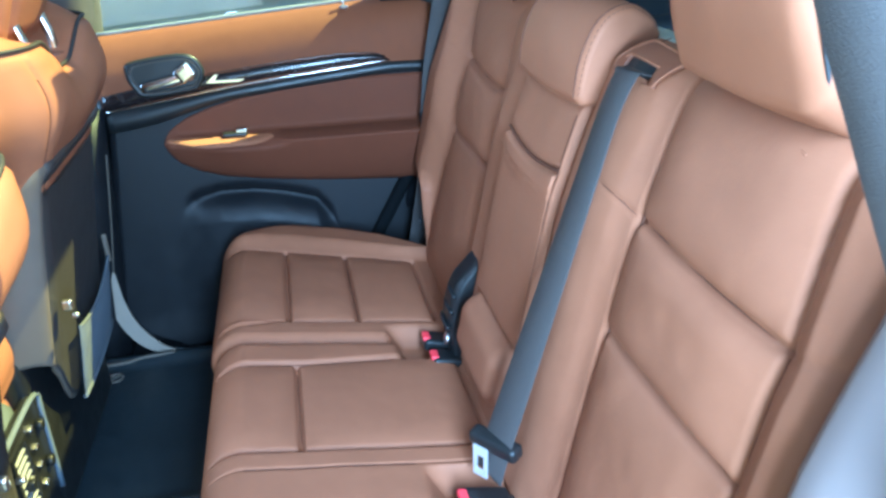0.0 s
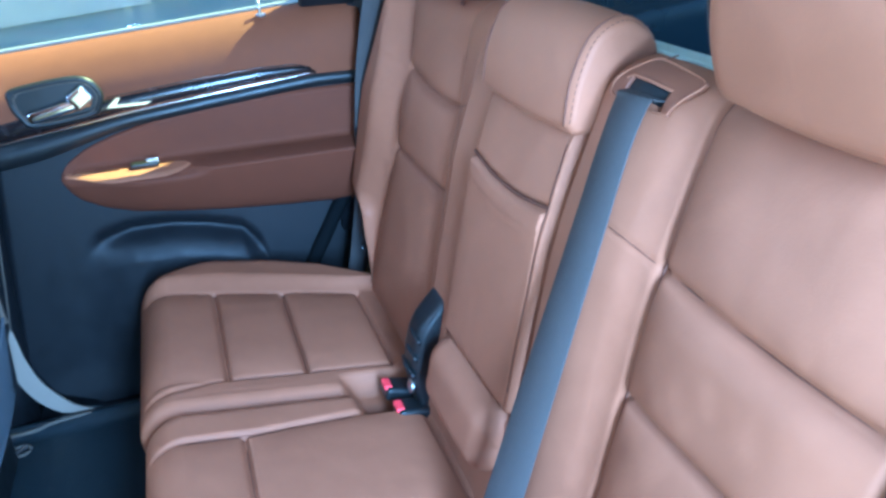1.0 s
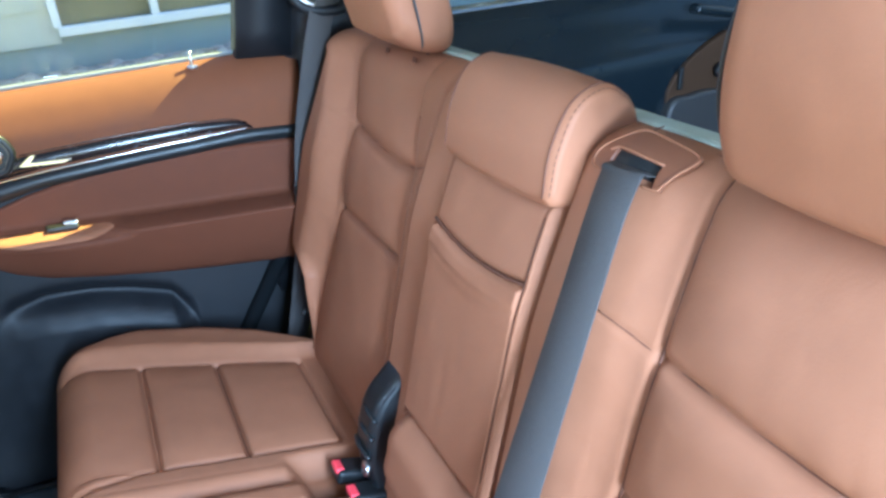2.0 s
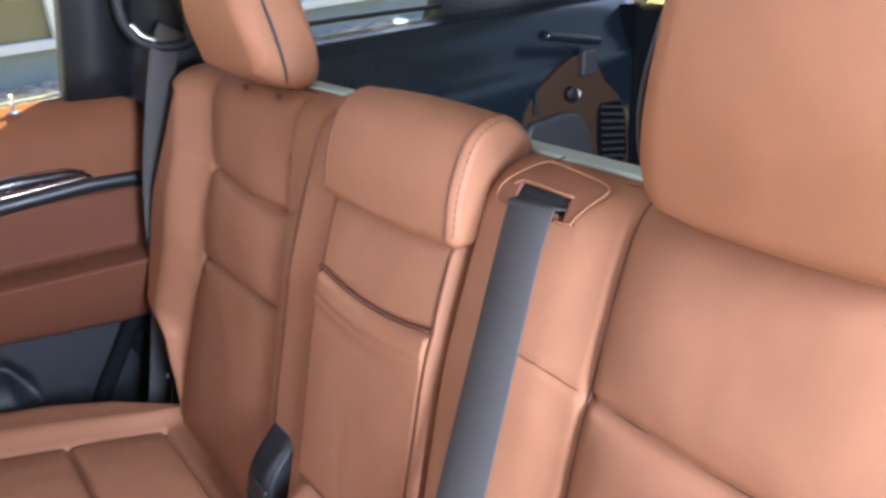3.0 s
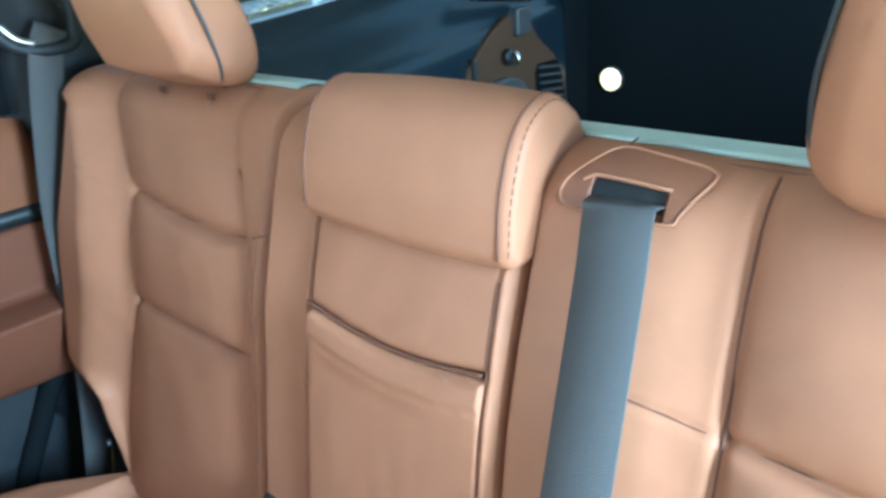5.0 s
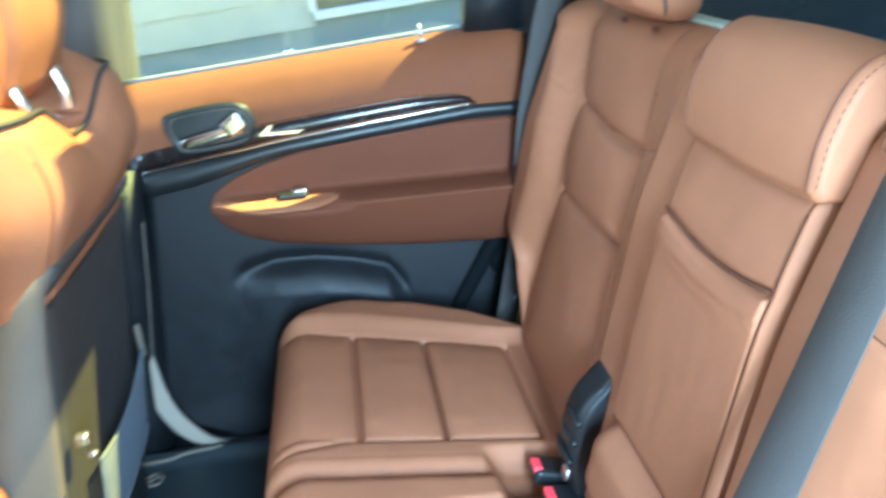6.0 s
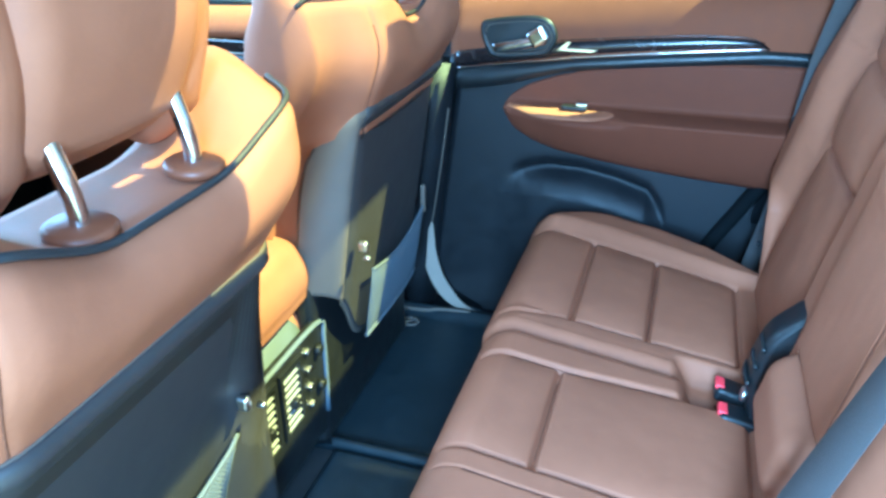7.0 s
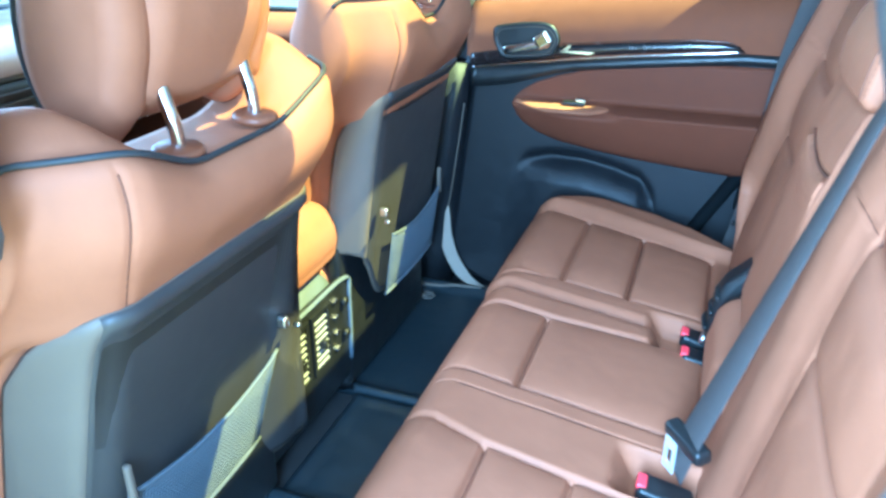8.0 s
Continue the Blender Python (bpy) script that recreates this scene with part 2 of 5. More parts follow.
def plate(outline, thick, to3d, bevel=0.002):
    """A flat shape: outline in (u, v), mapped by to3d(u, v, w), with w from 0 to thick."""
    bm = bmesh.new()
    lo = [bm.verts.new(to3d(u, v, 0)) for u, v in outline]
    hi = [bm.verts.new(to3d(u, v, thick)) for u, v in outline]
    bm.faces.new(lo)
    bm.faces.new(hi[::-1])
    rim = []
    for i in range(len(lo)):
        k = (i + 1) % len(lo)
        bm.faces.new((lo[i], hi[i], hi[k], lo[k]))
    bmesh.ops.recalc_face_normals(bm, faces=bm.faces)
    if bevel:
        rim = [e for e in bm.edges if e.verts[0] in hi and e.verts[1] in hi]
        bmesh.ops.bevel(bm, geom=rim, offset=bevel, segments=2, affect="EDGES", profile=0.5)
    return bm


def sheet(us, vs, keep, fn, thick):
    """A solid sheet over a grid of cells: fn(u, v, w) places it, w from 0 to thick; keep(u, v) says which cells stand."""
    verts, faces = [], []
    nu, nv = len(us), len(vs)
    for w in (0, thick):
        for u in us:
            for v in vs:
                verts.append(fn(u, v, w))
    cell = [[keep((us[i] + us[i + 1]) / 2, (vs[k] + vs[k + 1]) / 2) for k in range(nv - 1)] for i in range(nu - 1)]
    off = nu * nv

    def has(i, k):
        return 0 <= i < nu - 1 and 0 <= k < nv - 1 and cell[i][k]
    for i in range(nu - 1):
        for k in range(nv - 1):
            if not cell[i][k]:
                continue
            a, b, c, d = i * nv + k, (i + 1) * nv + k, (i + 1) * nv + k + 1, i * nv + k + 1
            faces += [(a, d, c, b), (a + off, b + off, c + off, d + off)]
            for near, (p, q) in (((i, k - 1), (a, b)), ((i + 1, k), (b, c)), ((i, k + 1), (c, d)), ((i - 1, k), (d, a))):
                if not has(*near):
                    faces.append((p, q, q + off, p + off))
    used = sorted({v for f in faces for v in f})
    place = {v: n for n, v in enumerate(used)}
    return raw("sheet", [verts[v] for v in used], [tuple(place[v] for v in f) for f in faces])


def bar(a, b, r, sides=10):
    return tube([a, b], r, sides, 1)


CENTRE = 1.03          # the car's middle line
FAR = 1.80             # inner face of the far doors


def structure(name, bm, mat, label, smooth=False, outside=False):
    return tagged(part(name, bm, mat, smooth=smooth, outside=outside), label, name.split("_")[0], kind="structure")


# ---- outside ----
structure("ground", block(-120, 120, -120, 120, -0.80, -0.62, 0), ASPHALT, "grey concrete lot round the car", outside=True)
structure("gravel_bed", block(-40, 40, 8.2, 11.3, -0.66, -0.585, 0.02), GRAVEL, "bed of grey river gravel beside the building", outside=True)
rng = random.Random(3)
verts, faces = [], []
for _ in range(1500):
    cx, cy, r = rng.uniform(-5, 9), rng.uniform(8.3, 11.2), rng.uniform(0.03, 0.10)
    base = len(verts)
    turn = rng.uniform(0, 6.3)
    for ring, (q, h) in enumerate(((1.0, 0.0), (0.85, 0.45), (0.45, 0.75))):
        for k in range(7):
            a = turn + k * 2 * math.pi / 7
            w = r * q * rng.uniform(0.8, 1.2)
            verts.append((cx + 1.3 * w * math.cos(a), cy + w * math.sin(a), -0.60 + r * h))
    for ring in range(2):
        for k in range(7):
            a, b = base + ring * 7 + k, base + ring * 7 + (k + 1) % 7
            faces.append((a, b, b + 7, a + 7))
    faces.append(tuple(base + 14 + k for k in range(7)))
tagged(part("gravel", raw("gravel", verts, faces), STONES, outside=True), "loose grey and tan river stones", "gravel", kind="stuff")

house = thing("storefront_building", (2, 11.5, -0.6), "low building with pale siding and white-framed windows", "building", outside=True)
part("foundation", block(-14, 14, 11.35, 11.8, -0.62, -0.18, 0.01), FOUNDATION, house, "blue-grey painted base", False, True)
part("sill", block(-0.2, 14, 11.22, 11.8, -0.18, -0.06, 0.012), WHITE, house, "white sill", False, True)
for n in range(12):
    z = -0.26 + 0.42 * n
    bm = plate([(0, 0), (0.035, 0), (0.012, 0.425), (0, 0.425)], 13.8, lambda u, v, w, z=z: Vector((-14 + w, 11.34 - u, z + v)), 0)
    part("siding_board", bm, SIDING, house, smooth=False, outside=True)
x = -0.2
while x < 13:
    part("window_post", block(x - 0.05, x + 0.05, 11.24, 11.5, -0.06, 4.6, 0.008), WHITE, house, smooth=False, outside=True)
    part("window_pane", block(x + 0.05, x + 1.15, 11.40, 11.42, -0.06, 4.6, 0), STORE_GLASS, house, smooth=False, outside=True)
    x += 1.2
part("back_wall", block(-0.2, 14, 16.0, 16.2, -0.2, 4.8, 0), TAN_WALL, house, "tan inner wall", False, True)
part("inner_floor", block(-0.2, 14, 11.5, 16.0, -0.2, -0.06, 0), TAN_WALL, house, "tan floor", False, True)
part("wall", block(-14, -0.2, 11.35, 16.2, -0.2, 4.8, 0), SIDING, house, "pale siding", False, True)
part("roof", block(-14.5, 14.5, 11.0, 16.6, 4.8, 5.2, 0.02), SIDING, house, "pale fascia", False, True)


def far_car(x, y):
    c = thing("parked_car", (x, y, -0.62), "tall white car parked beyond the front side window", "car", outside=True)
    rings = []
    for q in np.linspace(-2.3, 2.3, 25):
        h = 1.12 + 0.62 * smooth(-1.5, -0.8, q) * smooth(2.2, 1.7, q)
        end = 1 - 0.10 * smooth(1.9, 2.3, abs(q))
        rings.append([Vector((x + q, y + a * end, -0.62 + b)) for a, b in ((-0.9, 0.3), (-0.95, 0.6), (-0.95, 0.9), (-0.91, 1.1), (-0.70, h - 0.03), (-0.62, h), (0.62, h), (0.70, h - 0.03), (0.91, 1.1), (0.95, 0.9), (0.95, 0.6), (0.9, 0.3))])
    part("body", loft(rings), WHITE, c, outside=True)
    for a in (-1.4, 1.4):
        for b in (-0.90, 0.72):
            w = part("wheel", disc((x + a, y + b, -0.27), (0, 1, 0), 0.35, 0.2, 28), BLACK, c, outside=True)
            part("rim", disc((x + a, y + b - 0.02, -0.27), (0, -1, 0), 0.24, 0.012, 20), SATIN, w, outside=True)
            part("wheel_arch", tube([(x + a + 0.42 * math.cos(k * math.pi / 8), y + (-0.95 if b < 0 else 0.95), -0.27 + 0.42 * math.sin(k * math.pi / 8)) for k in range(9)], 0.03, 8, 1), WHITE, c, outside=True)
    for k in (-0.85, 0.25, 1.25):
        part("side_window", block(x + k - 0.45, x + k + 0.45, y - 0.90, y - 0.84, 0.52, 0.92, 0.01), STORE_GLASS, c, smooth=False, outside=True)
    return c


far_car(-4.7, 6.9)

# ---- cabin shell ----
structure("floor", block(-1.75, 1.70, 0.25, 1.90, -0.08, -0.02, 0), CARPET, "black carpeted car floor")
# Unseen roof pieces; two small blocks are added to shape the sun patches.
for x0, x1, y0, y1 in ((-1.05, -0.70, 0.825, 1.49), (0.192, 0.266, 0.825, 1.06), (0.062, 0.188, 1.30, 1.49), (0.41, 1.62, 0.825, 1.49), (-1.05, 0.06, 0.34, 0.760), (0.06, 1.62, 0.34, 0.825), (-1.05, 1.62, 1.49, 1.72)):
    structure("ceiling", block(x0, x1, y0, y1, 1.27, 1.31, 0), HEADLINER, "light cloth headliner out of view, cut and blocked to shape the sun")
# Unseen pane, added to dim and warm the sun that reaches the seats.
sunroof = thing("sunroof", (-0.12, 1.16, 1.29), "smoked glass sunroof, out of view, dimming the sun on the seats", "sunroof")
part("pane", block(-0.72, 0.43, 0.74, 1.515, 1.312, 1.317, 0), ROOF_GLASS, sunroof, "smoked glass", False)
# Unseen rail, hung low to keep the sun off the far cushion.
structure("side_rail_far", block(-1.2, 1.66, 1.66, 1.82, 1.08, 1.31, 0.01), HEADLINER, "pale roof rail over the far windows, unseen, set low against the sun")
# Added out of view to block a stray sun fleck on the door.
structure("roof_edge_far", block(0.56, 1.66, 1.823, FAR + 0.07, 1.08, 1.31, 0.01), HEADLINER, "unseen block over the far quarter window, added to stop a sun fleck")
# firewall, far lower sides behind the door trims
structure("wall_front", block(-1.80, -1.72, 0.2, 1.9, -0.08, 0.72, 0.01), PLASTIC, "dark firewall under the dashboard")
structure("wall_far", block(-1.75, 1.70, FAR + 0.075, FAR + 0.115, -0.3, 0.72, 0), PLASTIC, "far body side behind the door trims")
structure("sill_far", block(-1.2, 0.4, FAR - 0.01, FAR + 0.06, -0.10, -0.012, 0.008), PLASTIC, "dark plastic sill plate of the far rear door")
structure("sill_near", block(-1.2, 0.25, 0.22, 0.30, -0.25, 0.0, 0.01), SILVER, "silver painted door sill")
# Unseen near side: wall and widened pillar block light from the driver's seat.
structure("wall_near_front", block(-1.70, -0.42, 0.21, 0.27, -0.1, 0.76, 0.01), PLASTIC, "near front door behind the driver's seat")
structure("pillar_near", block(-0.50, -0.272, 0.20, 0.37, 0.735, 1.30, 0.03), PILLAR, "near pillar between the door openings, unseen, widened to shade the driver's seat")
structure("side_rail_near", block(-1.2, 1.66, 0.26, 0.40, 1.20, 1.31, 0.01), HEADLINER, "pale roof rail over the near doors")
# dashboard and windscreen base
dash = thing("dashboard", (-1.5, CENTRE, 0.5), "dark dashboard, its top painted pale for sunlight, with round-cornered air vents", "dashboard")
rings = []
for y in np.linspace(0.30, 1.78, 24):
    hood = 0.05 * math.exp(-((y - 0.66) / 0.2) ** 2)
    rings.append([Vector((a, y, b + (hood if b > 0.6 else 0))) for a, b in ((-1.72, 0.70), (-1.45, 0.735), (-1.30, 0.72), (-1.24, 0.67), (-1.25, 0.58), (-1.30, 0.45), (-1.45, 0.38), (-1.72, 0.38))])
part("body", loft(rings), DASH, dash)
part("top_pad", loft([[Vector((a, y, b + 0.05 * math.exp(-((y - 0.66) / 0.2) ** 2))) for a, b in ((-1.72, 0.702), (-1.72, 0.716), (-1.45, 0.752), (-1.30, 0.738), (-1.238, 0.70), (-1.230, 0.652), (-1.245, 0.652), (-1.30, 0.716), (-1.45, 0.733))] for y in np.linspace(0.31, 1.77, 24)]), DASH_SUNLIT, dash, "dashboard top, painted pale for the sun on it")
for y in (0.42, 0.88, 1.17):
    v = part("air_vent", pillow((0.04, 0.16, 0.13), 0.02, Matrix.Translation((-1.245, y, 0.575))), BLACK, dash)
    for n in range(5):
        part("slat", block(-1.228, -1.218, y - 0.06, y + 0.06, 0.534 + 0.020 * n, 0.539 + 0.020 * n, 0), SHELL, v, smooth=False)

# ---- rear bench ----
TILT = math.radians(13)
NRM = Vector((-math.cos(TILT), 0, math.sin(TILT)))
UPV = Vector((math.sin(TILT), 0, math.cos(TILT)))


def front_x(z):
    """The front of the rear backrest: steeper below, leaning back more above the shoulder seam."""
    return 0.387 + 0.19 * (z - 0.693) + 0.10 * max(0, z - 0.66) + 0.25 * max(0, z - 0.66) ** 2


def backrest(y0, y1, z0, z1, relief, edge1=None, fine_y=(), fine_z=(), thick=0.12, r0=0.045, r1=0.045, step=0.010):
    """Upholstered back: rings across y; relief(y, z) lifts the front along its normal."""
    rings = []
    half = thick / 2
    zs = steps(z0, z1 - half, step, fine_z)
    for y in steps(y0, y1, step, list(fine_y) + [y0 + 0.010, y1 - 0.010]):
        e = 1.0
        for d, r in ((y - y0, r0), (y1 - y, r1)):
            e = min(e, math.sqrt(max(0.0, 1 - (1 - min(d / r, 1)) ** 2)))
        e = max(e, 0.04)
        drop = 0.6 * min(r0, r1) * (1 - e)
        ring = []
        for z in zs:
            yy = y
            if edge1 and y > 1.60:
                yy = y + (edge1(z) - y1) * smooth(1.60, y1, y)
            zz = z - drop * smooth(z0, z1 - half, z)
            mid = Vector((front_x(z), yy, zz)) - NRM * half
            ring.append(mid + NRM * (half * e + relief(y, z) * e))
        top = z1 - half
        mid = Vector((front_x(top), y, top - drop)) - NRM * half
        for k in range(1, 14):
            a = math.pi * k / 14
            lift = relief(y, top) * e * max(0, math.cos(a))
            ring.append(mid + NRM * (half * e * math.cos(a) + lift) + UPV * (half * math.sin(a)))
        ring.append(mid - NRM * half * e)
        low = Vector((front_x(z0), y, z0)) - NRM * half
        ring.append(low - NRM * half * e)
        rings.append(ring)
    return loft(rings)


def on_top(y, a, w, half=0.06, z1=0.878):
    """A point on the rounded top of a backrest: a is the angle from the front, w the height over it."""
    top = z1 - half
    mid = Vector((front_x(top), y, top)) - NRM * half
    return mid + NRM * (half + w) * math.cos(a) + UPV * (half + w) * math.sin(a)


def far_seams(z):
    """Inner and outer seam of the far backrest's centre panel."""
    return (float(np.interp(z, (0.30, 0.515, 0.588, 0.675, 0.719, 0.776, 0.855), (1.285, 1.285, 1.289, 1.288, 1.296, 1.318, 1.345))),
            float(np.interp(z, (0.28, 0.349, 0.482, 0.581, 0.651, 0.731, 0.775, 0.847), (1.622, 1.612, 1.583, 1.558, 1.560, 1.564, 1.588, 1.632))))


def far_yoke(y):
    """Height of the upper cross seam of the far backrest."""
    return float(np.interp(y, (1.24, 1.295, 1.346, 1.442, 1.563), (0.737, 0.719, 0.714, 0.717, 0.731)))


def pad(a, a0, a1, b, b0, b1, h):
    """The gentle swell of an upholstered panel, falling off close to its seams."""
    u, v = 2 * (a - a0) / (a1 - a0) - 1, 2 * (b - b0) / (b1 - b0) - 1
    return h * max(0, 1 - u ** 4) * max(0, 1 - abs(v) ** 5)


def slack(a, b, seed, h=0.0012):
    """Slow unevenness of stretched leather."""
    return h * noise.noise(Vector((a * 11, b * 11, seed))) + 0.4 * h * noise.noise(Vector((a * 34, b * 34, seed + 7)))


def far_relief(y, z):
    inner, outer = far_seams(z)
    yoke = far_yoke(y)
    h = slack(y, z, 1) + groove(y - outer, 0.004, 0.007) * (z < 0.85) + groove(y - inner, 0.004, 0.006) * (z < 0.79)
    if y > outer:
        h += 0.040 * smooth(outer, outer + 0.09, y) * smooth(0.25, 0.46, z)
        h += groove(z - 0.731 - 0.2 * (y - outer), 0.0022, 0.002) * (y < outer + 0.12)
    elif y > inner:
        h += groove(z - yoke, 0.005, 0.008) + groove(z - 0.582, 0.005, 0.007)
        lo, hi = (0.26, 0.582) if z < 0.582 else (0.582, yoke) if z < yoke else (yoke, 0.90)
        h += pad(y, inner, outer, z, lo, hi, 0.012)
    else:
        h += 0.009 * smooth(inner, inner - 0.02, y) + groove(z - yoke, 0.0022, 0.003)
    return h


def near_seam_y(z):
    """The seam between the near backrest's centre panel and its inner border."""
    return float(np.interp(z, (0.68, 0.80), (0.752, 0.757)))


def near_relief(y, z):
    seam = near_seam_y(z)
    out = float(np.interp(z, (0.30, 0.58, 0.696, 0.768, 0.824), (0.480, 0.481, 0.483, 0.497, 0.507)))
    h = slack(y, z, 4) + groove(y - seam, 0.004, 0.007) + groove(y - out, 0.004, 0.006)
    if out < y < seam:
        mid = 0.692 + 0.25 * (y - 0.58) ** 2
        for zs in (mid, 0.563):
            h += groove(z - zs, 0.005, 0.008)
        lo, hi = (0.26, 0.563) if z < 0.563 else (0.563, mid) if z < mid else (mid, 0.90)
        h += pad(y, out, seam, z, lo, hi, 0.013)
    elif y > seam:
        h += 0.022 * smooth(seam, 0.85, y)
        h += groove(z - 0.698 - 0.18 * (y - seam), 0.0022, 0.0028) * (y < 0.86)
        h -= 0.05 * smooth(0.9065, 0.9105, y) * smooth(1.1565, 1.1525, y) * smooth(0.40, 0.43, z)
    else:
        h += 0.012 * smooth(out, out - 0.03, y)
        h += groove(z - 0.694 - 0.33 * (out - y), 0.0022, 0.003) + groove(y - out + 0.022, 0.0022, 0.002)
    return h


rear = thing("rear_bench_seat", (0.2, CENTRE, 0.05), "saddle brown leather rear bench seat, split, with stitched panels", "seat")
part("backrest", backrest(1.246, 1.755, 0.235, 0.886, far_relief, edge1=lambda z: 1.640 + 0.112 * smooth(0.415, 0.462, z) - 0.02 * smooth(0.60, 0.75, z),
                          fine_y=(), fine_z=(), r0=0.018, step=0.0042), LEATHER, rear)
part("backrest", backrest(0.405, 1.243, 0.235, 0.878, near_relief, fine_y=(0.9085, 1.1545), fine_z=(), r0=0.035, r1=0.018, step=0.0042), LEATHER, rear)


def slit(y):
    """Height of the map pocket's mouth across the armrest."""
    return 0.693 - 0.012 * math.sin(math.pi * min(1, max(0, (y - 0.918) / 0.232)))


def arm_relief(y, z):
    d = z - slit(y)
    h = 0.030 + slack(y, z, 9, 0.0009) - 0.022 * smooth(0.768, 0.788, z)
    if y > 0.926:
        h += groove(d, 0.0032, 0.012) - 0.002 * smooth(0.0, 0.006, d) + 0.004 * smooth(0.0, -0.006, d) * smooth(-0.05, -0.02, d)
        h += groove(d + 0.029, 0.002, 0.002)
    h += groove(y - 0.926, 0.0018, 0.003)
    if d < -0.03:
        h += 0.0005 * noise.noise(Vector((y * 42, z * 5, 3)))
    h += pad(y, 0.909, 1.154, z, 0.42, slit(y), 0.003) if d < 0 else pad(y, 0.909, 1.154, z, slit(y), 0.80, 0.004)
    return h


part("armrest", backrest(0.909, 1.154, 0.425, 0.80, arm_relief, fine_y=(0.926,), fine_z=(), thick=0.07, r0=0.014, r1=0.014, step=0.0038),
     LEATHER, rear, "upright brown leather centre armrest with a map pocket")


# Dark brown tube gives the slit the shade of an open mouth.
part("pocket_mouth", tube([Vector((front_x(slit(y)), y, slit(y) + 0.001)) + NRM * 0.0273 for y in np.linspace(0.930, 1.150, 16)], 0.0021, 6, 2), SEAM, rear, "dark tube for the shaded mouth of the map pocket")


def section(outline, y0, y1, r, n=26, puff=0.006):
    """A pad whose side outline in (x, z) is drawn in towards its middle at both ends."""
    pts = spline([Vector((a, 0, b)) for a, b in outline + outline[:1]], 8)[:-1]
    cx = sum(p.x for p in pts) / len(pts)
    cz = sum(p.z for p in pts) / len(pts)
    rings = []
    ends = [r * (1 - math.cos(a * math.pi / 14)) for a in range(7)]
    ys = [y0 + q for q in ends] + list(np.linspace(y0 + r, y1 - r, n)) + [y1 - q for q in reversed(ends)]
    for y in ys:
        d = min(y - y0, y1 - y)
        inset = r * (1 - math.sqrt(max(0.0, 1 - (1 - min(d / r, 1)) ** 2)))
        swell = puff * (1 - ((2 * y - y0 - y1) / (y1 - y0)) ** 2)
        ring = []
        for p in pts:
            v = Vector((p.x - cx, 0, p.z - cz))
            q = v * max(0.02, (v.length - inset + swell) / v.length)
            ring.append(Vector((cx + q.x, y, cz + q.z)))
        rings.append(ring)
    return loft(rings)


CREST = [(0.374, 0.797), (0.381, 0.845), (0.402, 0.889), (0.436, 0.905), (0.467, 0.890), (0.480, 0.868), (0.478, 0.840), (0.455, 0.805), (0.42, 0.788), (0.386, 0.786)]
crest = part("centre_headrest", section(CREST, 0.907, 1.150, 0.011, 30, 0.005), LEATHER, rear, "low padded centre headrest with stitched ends")


def crest_line(y, inset):
    """The front and top edge of the centre headrest, drawn in by inset."""
    mid = Vector((0.430, 0, 0.842))
    out = []
    for p in spline([Vector((a, 0, b)) for a, b in CREST[:6]], 6):
        v = p - mid
        q = mid + v * ((v.length - inset) / v.length)
        out.append(Vector((q.x, y, q.z)))
    return out


for y, sgn in ((0.907, 1), (1.150, -1)):
    part("edge_seam", tube(crest_line(y + sgn * 0.0105, -0.0010), 0.0011, 6, 1), SEAM, crest)
    line = crest_line(y + sgn * 0.0028, 0.0029)
    for a, b in list(zip(line, line[1:])):
        part("stitch", tube([a.lerp(b, 0.1), a.lerp(b, 0.75)], 0.0005, 5, 1), SEAM, crest)


def rear_headrest(y, z, piping):
    """Padded block that narrows to its top; piping: its run along either side, as depth, half width and height."""
    def lean(a, b):
        return (a - 0.28 * (b - z), b)

    def narrow(p):
        return Vector((p[0], y + (p[1] - y) * (1 - 0.30 * smooth(z + 0.03, z + 0.22, p[2]) - 0.05 * smooth(z + 0.05, z, p[2])), p[2]))
    out = [(0.400, z + 0.014), (0.400, z + 0.10), (0.427, z + 0.20), (0.465, z + 0.215), (0.495, z + 0.19), (0.500, z + 0.10), (0.490, z + 0.006), (0.450, z - 0.012)]
    bm = section([lean(a, b) for a, b in out], y - 0.113, y + 0.113, 0.026, puff=0.006)
    for v in bm.verts:
        v.co = narrow(v.co)
    h = part("headrest", bm, LEATHER, rear, "headrest with dark piping")
    welt = [(lean(a, z + b)[0], c, z + b) for a, c, b in piping]
    for sgn in (-1, 1):
        part("post", bar((0.466, y + sgn * 0.055, z - 0.05), (0.466, y + sgn * 0.055, z + 0.04), 0.0045), PIPING, h)
        part("piping", tube([narrow((a, y + sgn * c, b)) for a, c, b in welt], 0.0019, 6, 4), PIPING, h)
        slot = part("post_slot", sheet([-0.007, -0.002, 0.002, 0.007], [-0.004, 0.0, 0.004], lambda u, v: True, lambda u, v, w: on_top(y + sgn * 0.055 + u + 1.2 * v, 0.56 + v * 14, 0.012 + w, z1=z - 0.004), 0.0016), SEAM, h, "dark slot where the post enters", False)
        part("slot_lip", tube([on_top(y + sgn * 0.055 - 0.008 + 0.006 * k, 0.45 + 0.02 * k, 0.0135, z1=z - 0.004) for k in range(3)], 0.0016, 6), LEATHER, slot)
    return h


rear_headrest(1.443, 0.888, ((0.437, 0.092, -0.008), (0.436, 0.104, 0.0), (0.435, 0.1105, 0.008), (0.435, 0.1138, 0.022), (0.436, 0.1146, 0.06), (0.439, 0.1148, 0.11), (0.446, 0.1146, 0.16), (0.455, 0.1130, 0.19), (0.460, 0.105, 0.207)))
